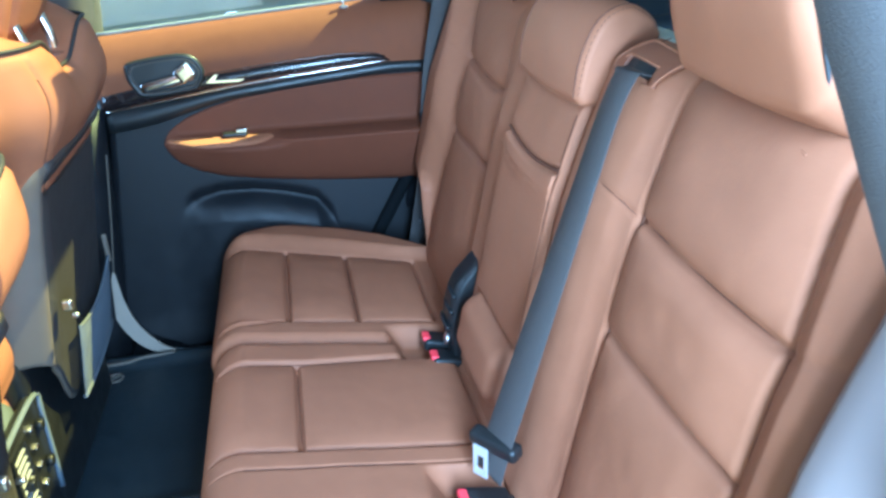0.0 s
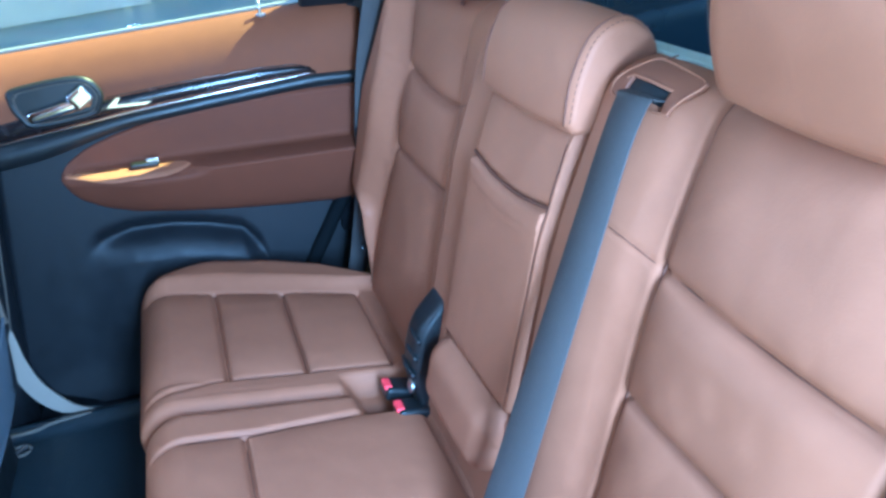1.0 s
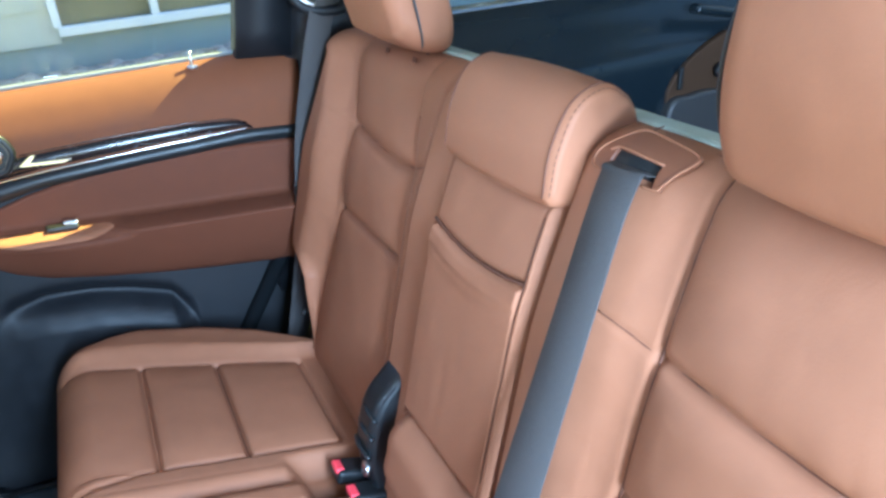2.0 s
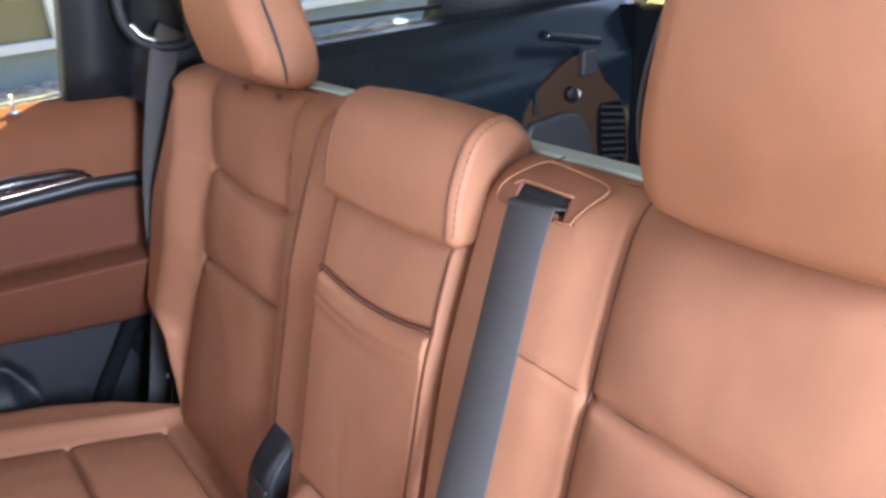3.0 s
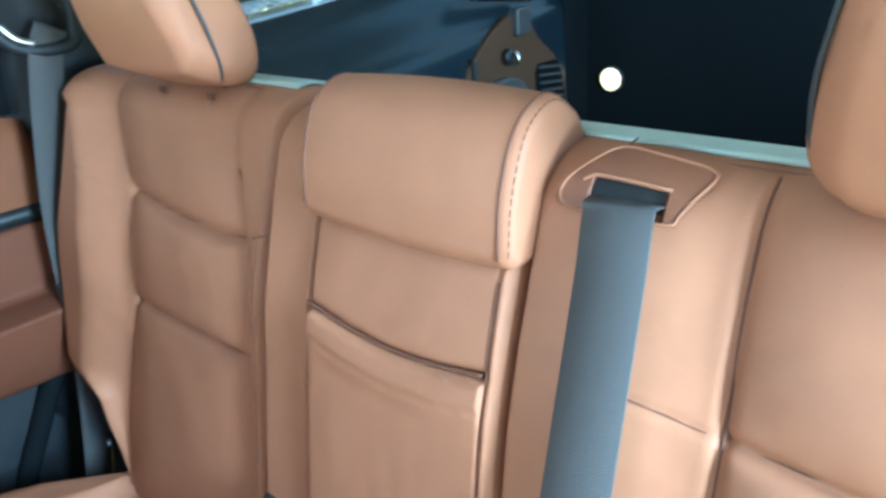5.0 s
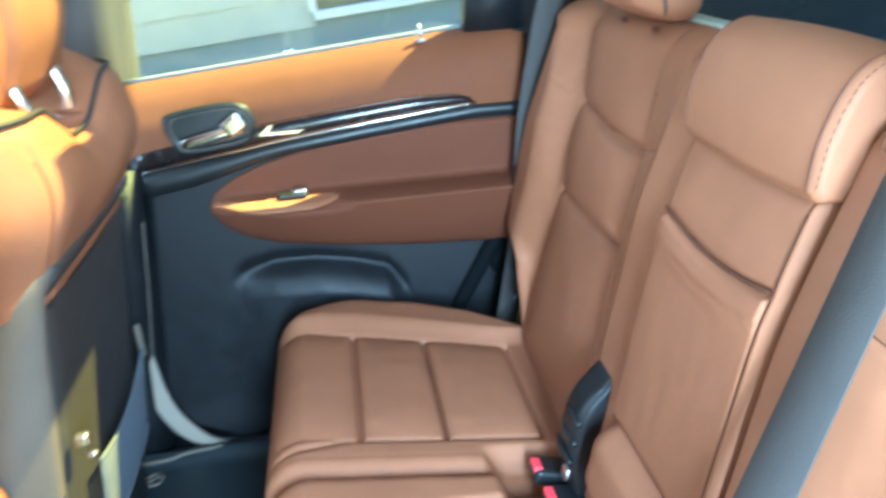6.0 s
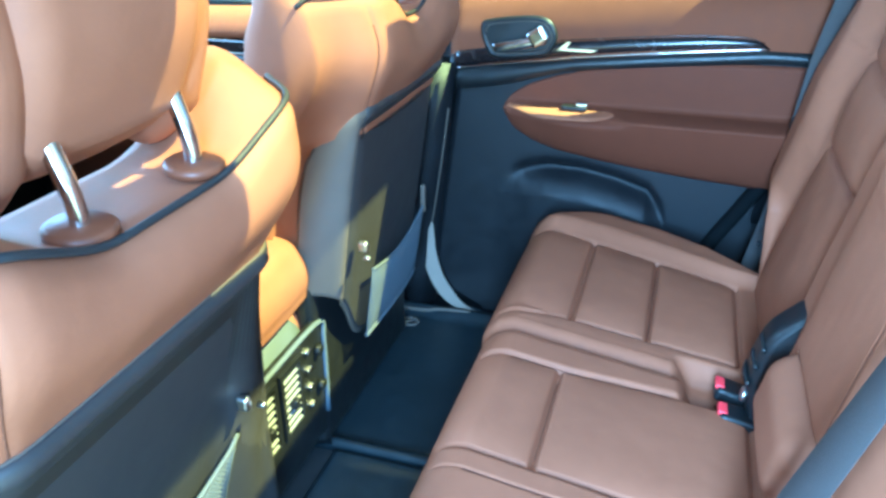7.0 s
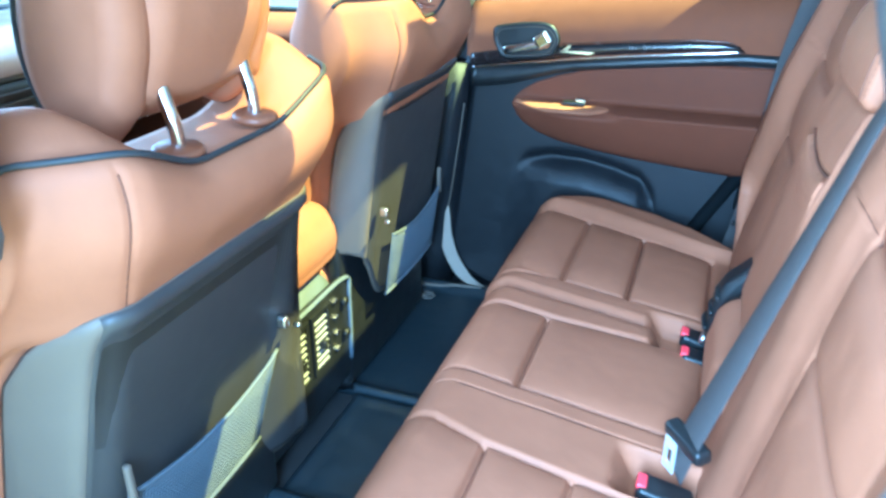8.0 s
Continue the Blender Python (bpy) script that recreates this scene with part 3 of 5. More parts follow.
rear_headrest(0.613, 0.864, ((0.436, 0.088, 0.001), (0.418, 0.102, 0.012), (0.410, 0.1085, 0.035), (0.408, 0.1105, 0.07), (0.412, 0.1115, 0.11), (0.431, 0.111, 0.17), (0.45, 0.102, 0.21)))

# belt guide let into the shoulder of the wide backrest
def guide(u, v, w):
    return on_top(u, v, w + 0.022 * max(0, math.cos(v)) * smooth(0.757, 0.86, u))


def guide_holds(u, v):
    if 0.813 < u < 0.866 and v < 0.42:
        return False
    if u > 0.892 - 0.030 * smooth(0.2, 0.76, v) or u < 0.790 + 0.016 * smooth(0.66, 0.14, v):
        return False
    du, dv = abs(u - 0.840) - 0.040, abs(v - 0.44) - 0.24
    return not (du > 0 and dv > 0 and (du / 0.012) ** 2 + (dv / 0.08) ** 2 > 1)


part("belt_guide", sheet(list(np.linspace(0.790, 0.892, 61)), list(np.linspace(0.12, 0.76, 49)), guide_holds, lambda u, v, w: guide(u, v, w + 0.001), 0.0045), GUIDE, rear, "brown plastic belt guide plate")
# Black sheet stands for the shadow inside the slot.
part("belt_slot", sheet([0.812, 0.83, 0.85, 0.867], list(np.linspace(0.20, 0.46, 5)), lambda u, v: True, lambda u, v, w: guide(u, v, w + 0.0005), 0.001), BLACK, rear, "black sheet for the shaded belt slot", False)
part("guide_rim", tube([guide(u, v, 0.0055) for u, v in ((0.822, 0.125), (0.814, 0.125), (0.806, 0.15), (0.804, 0.22), (0.797, 0.42), (0.790, 0.64), (0.793, 0.73), (0.803, 0.757), (0.83, 0.757), (0.852, 0.757), (0.860, 0.72), (0.867, 0.64), (0.884, 0.40), (0.889, 0.26), (0.886, 0.16), (0.877, 0.125), (0.864, 0.125))], 0.0013, 8, 4), LEATHER, rear, "raised rim of the guide plate")
part("slot_rim", tube([guide(u, v, 0.0055) for u, v in ((0.874, 0.37), (0.868, 0.42), (0.862, 0.435), (0.84, 0.435), (0.812, 0.435))], 0.0016, 8, 4), LEATHER, rear)
# grey rear shell edges of the folding backs
for y0, y1 in ((0.30, 1.235), (1.255, 1.745)):
    part("back_shell", pillow((0.03, y1 - y0, 0.56), 0.012, Matrix.Translation((0.488, (y0 + y1) / 2, 0.566)) @ Matrix.Rotation(TILT, 4, "Y")), GREY_TRIM, rear, "grey carpeted back")
for y0, y1, z1 in ((0.325, 1.222, 0.878), (1.27, 1.72, 0.886)):
    part("back_edge", sheet(list(np.linspace(y0, y1, 30)), list(np.linspace(1.12, 2.3, 14)), lambda u, v: True, lambda u, v, w, z1=z1: on_top(u, v, w + 0.001, z1=z1), 0.004), BACK_TRIM, rear, "pale grey rear edge")
part("release_lever", pillow((0.045, 0.07, 0.012), 0.005, Matrix.Translation((0.50, 1.50, 0.872))), BLACK, rear, "black fold lever")


# bench cushion, two sections
def bench(y0, y1, relief, edge=None, r=0.028, fine_y=(), fine_x=()):
    """Cushion in rings across y, rounded over its front; edge(x) draws in the far side."""
    rings = []
    for y in steps(y0, y1, 0.0042, [y0 + 0.009, y1 - 0.009, *fine_y]):
        d = min(y - y0, y1 - y)
        e = math.sqrt(max(0.0, 1 - (1 - min(d / r, 1)) ** 2))
        pull = smooth(1.60, y1, y) if edge else 0.0
        tuck = 0.050 * smooth(1.69, 1.79, y) ** 1.5 - 0.008 if edge else 0.0
        ring = []
        for x in steps(0.36, -0.095, 0.0042, fine_x):
            ring.append(Vector((x + tuck * smooth(0.05, -0.095, x), y + pull * ((edge(x) if edge else y1) - y1), 0.30 - 0.15 * x + relief(y, x) - r * (1 - e))))
        for k in range(1, 13):
            a = math.pi / 2 * k / 12
            rr = 0.062
            ring.append(Vector((-0.095 + tuck - rr * math.sin(a) * (0.6 + 0.4 * e), y + pull * ((edge(-0.095) if edge else y1) - y1), 0.314 + relief(y, -0.095 - 0.03 * math.sin(a)) * math.cos(a) ** 2 - r * (1 - e) - rr * (1 - math.cos(a)))))
        ring += [Vector((-0.150 + tuck, y, 0.20)), Vector((-0.135 + tuck, y, 0.12)), Vector((-0.10, y, 0.05)), Vector((0.36, y, 0.05))]
        rings.append(ring)
    return loft(rings)


def far_edge(x):
    return float(np.interp(x, (-0.15, -0.12, -0.07, 0.0, 0.10, 0.21, 0.31), (1.72, 1.755, 1.785, 1.797, 1.790, 1.752, 1.675)))


def bolster_seam(x):
    return float(np.interp(x, (-0.15, -0.015, 0.115, 0.27), (1.655, 1.637, 1.619, 1.60)))


def far_cushion(y, x):
    outer = bolster_seam(x)
    h = slack(y, x, 2) + groove(y - outer, 0.0042, 0.009) * (x < 0.272) + groove(y - 1.318 + 0.02 * smooth(-0.02, -0.12, x), 0.0042, 0.009) * (x < 0.266)
    if y > outer:
        h += 0.024 * smooth(outer, outer + 0.05, y) - 0.036 * smooth(1.72, 1.80, y) ** 1.4
    elif y > 1.318:
        if x < 0.27:
            h += groove(x + 0.014, 0.0042, 0.009) + groove(x - 0.114, 0.0042, 0.009)
            lo, hi = (-0.17, -0.014) if x < -0.014 else (-0.014, 0.114) if x < 0.114 else (0.114, 0.268)
            h += pad(y, 1.318, outer, x, lo, hi, 0.011)
        h += groove(x - 0.268, 0.005, 0.007)
    else:
        h += 0.004 + groove(y - 1.283, 0.002, 0.002) * (x < 0.16)
        h -= 0.045 * smooth(0.155, 0.195, x) * smooth(1.300, 1.280, y)
    h -= 0.02 * smooth(-0.02, -0.13, x) * smooth(1.66, 1.80, y)
    return h


def near_seam(x):
    return 1.169 + 0.10 * max(0, x)


def near_cushion(y, x):
    first, last = near_seam(x), float(np.interp(x, (-0.115, -0.019, 0.105, 0.175), (0.811, 0.789, 0.783, 0.780)))
    h = slack(y, x, 6) + groove(y - first, 0.0042, 0.009) + groove(y - 0.938, 0.0042, 0.009) + groove(y - 0.898, 0.0022, 0.003) + groove(y - last, 0.0042, 0.009)
    if 0.938 < y < first:
        h += groove(x + 0.009, 0.0042, 0.009) + groove(x - 0.276, 0.005, 0.006)
        lo, hi = (-0.17, -0.009) if x < -0.009 else (-0.009, 0.276) if x < 0.276 else (0.276, 0.40)
        h += pad(y, 0.938, first, x, lo, hi, 0.009)
    elif y < last:
        h += groove(x + 0.012, 0.0042, 0.009) + groove(x - 0.114, 0.0042, 0.009) + groove(x - 0.27, 0.005, 0.006)
        lo, hi = (-0.17, -0.012) if x < -0.012 else (-0.012, 0.114) if x < 0.114 else (0.114, 0.27) if x < 0.27 else (0.27, 0.40)
        h += pad(y, 0.47, last, x, lo, hi, 0.011)
    else:
        h += 0.005
    h -= 0.045 * smooth(0.165, 0.205, x) * smooth(1.176, 1.200, y)
    h -= 0.045 * smooth(0.155, 0.195, x) * smooth(0.785, 0.810, y) * smooth(0.892, 0.872, y)
    return h


part("seat_cushion", bench(1.252, 1.790, far_cushion, far_edge, fine_y=(1.318,), fine_x=(-0.014, 0.114, 0.268)), LEATHER, rear)
part("seat_cushion", bench(0.40, 1.248, near_cushion, fine_y=(1.169, 1.178, 0.938, 0.898, 0.786), fine_x=(-0.010, 0.114, 0.274)), LEATHER, rear)
part("armrest_roll", section([(0.270, 0.370), (0.279, 0.404), (0.308, 0.424), (0.345, 0.415), (0.355, 0.36), (0.33, 0.315), (0.285, 0.318), (0.266, 0.34)], 0.925, 1.150, 0.038, 20, 0.002), LEATHER, rear, "leather roll under the armrest")
hinge = part("armrest_hinge", section([(0.272, 0.25), (0.262, 0.33), (0.275, 0.40), (0.303, 0.438), (0.330, 0.455), (0.35, 0.40), (0.35, 0.25)], 1.174, 1.236, 0.016, 8, 0), BLACK, rear, "black plastic armrest hinge")
for n in range(3):
    part("hinge_rib", tube([(0.262 + 0.006 * n, 1.172, 0.33 + 0.03 * n), (0.258 + 0.007 * n, 1.203, 0.335 + 0.03 * n), (0.264 + 0.008 * n, 1.234, 0.33 + 0.03 * n)], 0.004, 8), BLACK, hinge)
part("hinge_bolt", disc((0.264, 1.190, 0.300), (-1, 0, 0.2), 0.012, 0.006), SATIN, hinge)
part("side_button", disc((0.300, 1.632, 0.346), (-1, 0.4, 0), 0.006, 0.006, 14), BLACK, rear)

def thread(points, r=0.0008):
    part("seam_thread", tube(points, r, 5, 2), SEAM, rear)


def on_front(y, z, relief):
    return Vector((front_x(z), y, z)) + NRM * (relief(y, z) + 0.0012)


def on_bench(y, x, relief):
    return Vector((x, y, 0.30 - 0.15 * x + relief(y, x) + 0.0012))


thread([on_front(y, far_yoke(y), far_relief) for y in np.linspace(1.250, 1.560, 20)])
thread([on_front(y, 0.582, far_relief) for y in np.linspace(1.292, 1.555, 12)])
for side_of in (0, 1):
    thread([on_front(far_seams(z)[side_of], z, far_relief) for z in np.linspace(0.30, 0.79, 26)], 0.0012)
thread([on_front(y, 0.692 + 0.25 * (y - 0.58) ** 2, near_relief) for y in np.linspace(0.487, 0.749, 12)])
thread([on_front(y, 0.563, near_relief) for y in np.linspace(0.485, 0.749, 12)])
thread([on_front(near_seam_y(z), z, near_relief) for z in np.linspace(0.28, 0.815, 20)]
       + [on_top(0.757, a, near_relief(0.757, 0.818) * math.cos(a) + 0.0012) for a in (0.15, 0.35, 0.55, 0.75, 0.95)], 0.0014)
thread([on_front(0.481, z, near_relief) for z in np.linspace(0.28, 0.69, 14)], 0.0012)
thread([on_front(y, 0.698 + 0.18 * (y - 0.752), near_relief) for y in np.linspace(0.756, 0.825, 6)])
thread([on_front(0.926, z, arm_relief) for z in np.linspace(0.45, 0.765, 20)], 0.0012)
for x in (-0.014, 0.114):
    thread([on_bench(y, x, far_cushion) for y in np.linspace(1.321, bolster_seam(x) - 0.003, 12)])
thread([on_bench(bolster_seam(x), x, far_cushion) for x in np.linspace(-0.09, 0.262, 14)])
thread([on_bench(1.318, x, far_cushion) for x in np.linspace(-0.01, 0.26, 12)])
thread([on_bench(y, -0.009, near_cushion) for y in np.linspace(0.941, 1.166, 8)])
for x in (-0.012, 0.114):
    thread([on_bench(y, x, near_cushion) for y in np.linspace(0.45, 0.779, 10)])
thread([on_bench(near_seam(x), x, near_cushion) for x in np.linspace(-0.09, 0.16, 12)])
for y in (0.938, 0.898):
    thread([on_bench(y, x, near_cushion) for x in np.linspace(-0.09, 0.24 if y > 0.9 else 0.15, 12)])

thread([on_top(y, 0.99, 0.0008) for y in np.linspace(0.46, 0.905, 14)])
thread([on_top(0.857, a, 0.0008 + 0.022 * math.cos(a)) for a in (0.99, 0.92, 0.85, 0.77)])
thread([on_top(y, 0.99, 0.0008, z1=0.886) for y in np.linspace(1.30, 1.66, 12)])

# ---- belts ----
belt = thing("centre_seat_belt", (0.41, 0.84, 0.84), "charcoal centre seat belt with a metal tongue, hanging over the backrest", "seat belt")
hang = [(0.3985 - 0.283 * (0.853 - z), 0.832, z) for z in (0.80, 0.72, 0.62, 0.52, 0.42, 0.345)]
part("webbing", ribbon([guide(0.839, 0.31, -0.016), guide(0.839, 0.28, -0.003), guide(0.839, 0.23, 0.009), guide(0.837, 0.14, 0.016)] + hang + [(0.244, 0.834, 0.295)],
                       [(0, 1, 0)] * 5 + [(-0.06, 1, 0), (-0.15, 1, 0), (-0.26, 1, 0), (-0.38, 1, 0), (-0.45, 1, 0), (-0.45, 1, 0)], 0.052), WEBBING, belt)
TONGUE = Matrix.Translation((0.254, 0.838, 0.345)) @ Matrix.Rotation(0.65, 4, "Z") @ Matrix.Rotation(-0.15, 4, "Y")
tongue = part("tongue_cover", pillow((0.026, 0.080, 0.024), 0.008, TONGUE), BLACK, belt, "dark plastic tongue cover")
part("tongue", sheet(list(np.linspace(0.004, 0.028, 9)), list(np.linspace(0, 0.050, 11)), lambda u, v: not (0.009 < u < 0.023 and 0.016 < v < 0.042),
                     lambda u, v, w: TONGUE @ Vector((-0.012 - 0.15 * v - w, u, -0.004 - v)), 0.003), BRIGHT, tongue, "polished metal tongue", False)


def buckle(at, lean, long=0.075):
    b = thing("belt_buckle", at, "black belt buckle with a red release button in the seat fold", "belt buckle", "belt buckles")
    m = Matrix.Translation(at) @ Matrix.Rotation(lean, 4, "Y")
    part("housing", pillow((long, 0.042, 0.024), 0.007, m), BLACK, b)
    part("release_button", pillow((0.014, 0.027, 0.009), 0.003, m @ Matrix.Translation((-long / 2 + 0.004, 0, 0.0095))), RED, b, "red release button")
    part("strap", ribbon([m @ Vector((long / 2, 0, 0)), m @ Vector((long / 2 + 0.04, 0, -0.02)), m @ Vector((long / 2 + 0.07, 0, -0.05))], (0, 1, 0), 0.034, 0.003), WEBBING, b)
    return b


buckle((0.262, 1.238, 0.262), 0.25)
buckle((0.268, 1.182, 0.258), 0.15)
buckle((0.235, 0.822, 0.258), 0.2)

fb = thing("outer_seat_belt", (0.38, 1.75, 0.9), "charcoal outer seat belt hanging beside the far backrest", "seat belt")
part("webbing", ribbon([(0.425, 1.742, 0.935), (0.40, 1.738, 0.88), (0.362, 1.735, 0.70), (0.348, 1.735, 0.56), (0.338, 1.745, 0.42), (0.318, 1.755, 0.28), (0.30, 1.765, 0.18)], (1, 0.15, 0), 0.050), WEBBING, fb)
part("stop_button", pillow((0.055, 0.014, 0.022), 0.005, Matrix.Translation((0.350, 1.732, 0.565))), BLACK, fb)
part("tongue", pillow((0.010, 0.006, 0.024), 0.002, Matrix.Translation((0.352, 1.722, 0.542))), CHROME, fb, "bright metal tongue tip")

# ---- far rear door ----
door = thing("rear_door", (0.0, FAR, 0.0), "closed rear door with brown leather, lacquer strip and charcoal lower panel", "door")


def front_edge(z):
    return float(np.interp(z, (0.0, 0.04, 0.11, 0.35, 0.62, 0.72), (-0.31, -0.40, -0.435, -0.405, -0.37, -0.36)))


def rear_edge(z):
    return float(np.interp(z, (0.0, 0.25, 0.40, 0.46, 0.72), (0.13, 0.20, 0.285, 0.36, 0.37)))


def ins_top(x):
    return float(np.interp(x, (-0.258, -0.25, -0.235, -0.203, -0.15, -0.086, 0.0, 0.095, 0.2, 0.38), (0.538, 0.552, 0.565, 0.585, 0.605, 0.622, 0.637, 0.648, 0.653, 0.654)))


def ins_low(x):
    return float(np.interp(x, (-0.258, -0.25, -0.233, -0.19, -0.137, -0.04, 0.06, 0.16, 0.267, 0.38), (0.522, 0.503, 0.482, 0.458, 0.441, 0.425, 0.413, 0.404, 0.397, 0.390)))


def arch(x):
    """Upper edge of the map pocket."""
    return float(np.interp(x, (-0.285, -0.27, -0.245, -0.22, -0.16, -0.075, 0.0, 0.069, 0.105, 0.124), (0.33, 0.362, 0.388, 0.401, 0.411, 0.408, 0.394, 0.372, 0.335, 0.283)))


def panel_y(x, z):
    h = 0.0
    if -0.285 < x < 0.124:
        d = arch(x) - z
        side = smooth(-0.285, -0.13, x) * smooth(0.124, 0.07, x)
        h -= 0.034 * math.exp(-((d - 0.022) / 0.017) ** 2) * side * smooth(-0.27, -0.20, x)
        h += 0.020 * smooth(0.035, 0.085, d) * side * smooth(0.0, 0.12, z)
    h += 0.010 * smooth(0.10, -0.005, z)
    return FAR + 0.012 - h


ys = steps(0.0, 1.0, 0.006)
rings = []
for v in steps(-0.008, 0.70, 0.005):
    fe = front_edge(v)
    row = []
    for q in ys:
        x = fe + q * (rear_edge(v) - fe)
        lip = 0.010 * (1 - smooth(0, 0.014, x - fe))
        row.append(Vector((x, panel_y(x, v) + lip, v)))
    rings.append(row + [Vector((rear_edge(v), FAR + 0.07, v)), Vector((fe, FAR + 0.07, v))])
part("lower_panel", loft(rings), PLASTIC, door, "charcoal moulded plastic lower panel with a map pocket")

# leather top that rolls over to the glass
rings = []
for x in np.linspace(-0.385, 0.375, 34):
    top = 0.797 + 0.085 * x
    low = 0.648 + 0.07 * x
    prof = spline([Vector((x, a, b)) for a, b in ((FAR + 0.03, low - 0.02), (FAR + 0.006, low), (FAR + 0.004, low + 0.035), (FAR + 0.006, low + 0.065), (FAR + 0.014, top - 0.055), (FAR + 0.028, top - 0.028), (FAR + 0.048, top - 0.008), (FAR + 0.068, top))], 5)
    rings.append(prof + [Vector((x, FAR + 0.074, top - 0.01)), Vector((x, FAR + 0.074, low - 0.02))])
part("upper_trim", loft(rings), LEATHER_DOOR, door, "brown leather upper trim")
part("window_seal", tube([(x, FAR + 0.073, 0.801 + 0.085 * x) for x in (-0.39, -0.1, 0.1, 0.27)], 0.004, 8), GREY_TRIM, door, "grey window seal")

# leather insert with the armrest
def ledge(x):
    return 0.537


def insert_y(x, z):
    lo, led = ins_low(x), ledge(x)
    grow = smooth(-0.262, -0.10, x)
    deep = 0.030 + 0.050 * grow
    if z > led + 0.012:
        return FAR + 0.002 - 0.004 * smooth(led, led + 0.08, z)
    if z > led:
        w = (led + 0.012 - z) / 0.012
        return FAR + 0.002 - deep * w ** 0.6 * (0.35 + 0.65 * smooth(-0.03, 0.03, x))
    u = max(0, min(1, (z - lo) / (led - lo)))
    cup = (1 - smooth(-0.03, 0.03, x)) * smooth(led - 0.016, led, z)
    return FAR + 0.002 - deep * u ** 0.65 * (1 - 0.25 * cup)


xs = steps(-0.257, 0.372, 0.009)
rings = []
for x in xs:
    lo, hi, led = ins_low(x), ins_top(x), ledge(x)
    zz = list(np.linspace(lo, led - 0.012, 14)) + list(np.linspace(led - 0.009, led + 0.013, 9)) + list(np.linspace(led + 0.02, hi, 10)) if hi > led + 0.03 else list(np.linspace(lo, hi, 33))
    rings.append([Vector((x, insert_y(x, z), z)) for z in zz] + [Vector((x, FAR + 0.03, hi)), Vector((x, FAR + 0.03, lo))])
insert = part("armrest", loft(rings), LEATHER_DIM, door, "dark brown leather insert with a moulded armrest, darkened for the dim far side")
# Ledge sheet in lighter leather, its outline fitted to the sun patch.
part("pull_cup_trim", sheet(list(np.linspace(-0.252, 0.012, 26)), [0, 1, 2, 3], lambda u, v: True,
                            lambda u, v, w: Vector((u, FAR - 0.002 - (0.078 * smooth(-0.275, -0.15, u) * smooth(0.03, -0.07, u) + 0.005) * v / 3, 0.542 + w - 0.002 * v)), 0.002), LEATHER, insert, "armrest ledge in lighter leather for the sun patch")
sw = part("window_switch", pillow((0.055, 0.022, 0.010), 0.004, Matrix.Translation((-0.10, FAR - 0.026, 0.548))), BLACK, door, "dark window switch")
part("switch_key", pillow((0.026, 0.012, 0.010), 0.003, Matrix.Translation((-0.085, FAR - 0.026, 0.555))), CHROME, sw, "bright switch key")

# lacquered strip, rail and chrome
def strip_low(x):
    return float(np.interp(x, (-0.375, -0.107, 0.05, 0.267), (0.611, 0.650, 0.667, 0.688)))


def strip_up(x):
    return float(np.interp(x, (-0.375, -0.30, -0.139, 0.0, 0.152, 0.23, 0.255, 0.267), (0.650, 0.662, 0.681, 0.695, 0.706, 0.705, 0.698, 0.689)))


rings = []
for x in np.linspace(-0.375, 0.267, 60):
    a, b = strip_low(x), max(strip_up(x), strip_low(x) + 0.001)
    rings.append([Vector((x, FAR + 0.012, a)), Vector((x, FAR + 0.004, a + 0.002 * (b - a) / 0.03)), Vector((x, FAR - 0.001, (a + b) / 2)), Vector((x, FAR + 0.004, b - 0.002 * (b - a) / 0.03)), Vector((x, FAR + 0.012, b))])
part("lacquer_strip", loft(rings), PIANO, door, "glossy dark lacquer strip")
part("chrome_line", tube([(x, FAR + 0.001, strip_low(x) - 0.001) for x in np.linspace(-0.376, 0.269, 14)], 0.0020, 8, 3), CHROME, door, "thin chrome line")
part("upper_line", tube([(x, FAR + 0.003, strip_up(x) + 0.001) for x in np.linspace(-0.145, 0.258, 14)], 0.0012, 6, 3), PIANO, door)
rings = []
for x in np.linspace(-0.372, 0.37, 50):
    hi = strip_low(x) - 0.003 if x < 0.267 else 0.685 - 0.01 * (x - 0.267)
    lo = hi - 0.030 if x > -0.1 else hi - 0.030 - 0.02 * smooth(-0.1, -0.3, x)
    rings.append([Vector((x, FAR + 0.015, hi)), Vector((x, FAR + 0.002, hi - 0.002)), Vector((x, FAR - 0.004, (lo + hi) / 2 + 0.004)), Vector((x, FAR - 0.002, lo + 0.004)), Vector((x, FAR + 0.015, lo))])
part("rail", loft(rings), BLACK, door, "satin black rail under the strip")

part("accent", plate([(-0.150, 0.662), (-0.128, 0.681), (-0.118, 0.682), (-0.128, 0.668), (-0.06, 0.668), (-0.075, 0.661)], 0.004, lambda u, v, w: Vector((u, FAR - 0.002 - w, v)), 0.001), CHROME, door, "chrome accent beside the handle", False)
# inner handle in its bezel
hx, hz = -0.228, 0.685
lean = Matrix.Translation((hx, FAR - 0.004, hz)) @ Matrix.Rotation(-0.10, 4, "Y")
ring_out = [(-0.078, 0.018), (-0.066, 0.036), (0.045, 0.036), (0.074, 0.006), (0.066, -0.020), (0.045, -0.034), (-0.050, -0.034), (-0.070, -0.014)]
part("handle_bezel", tube([lean @ Vector((a, -0.004, b)) for a, b in ring_out + ring_out[:2]], 0.0065, 8, 6), BLACK, door, "black handle bezel")
part("bezel_line", tube([lean @ Vector((a * 0.93, -0.009, b * 0.88)) for a, b in ring_out + ring_out[:2]], 0.0012, 6, 6), SHELL_GREY, door, "grey bezel line")
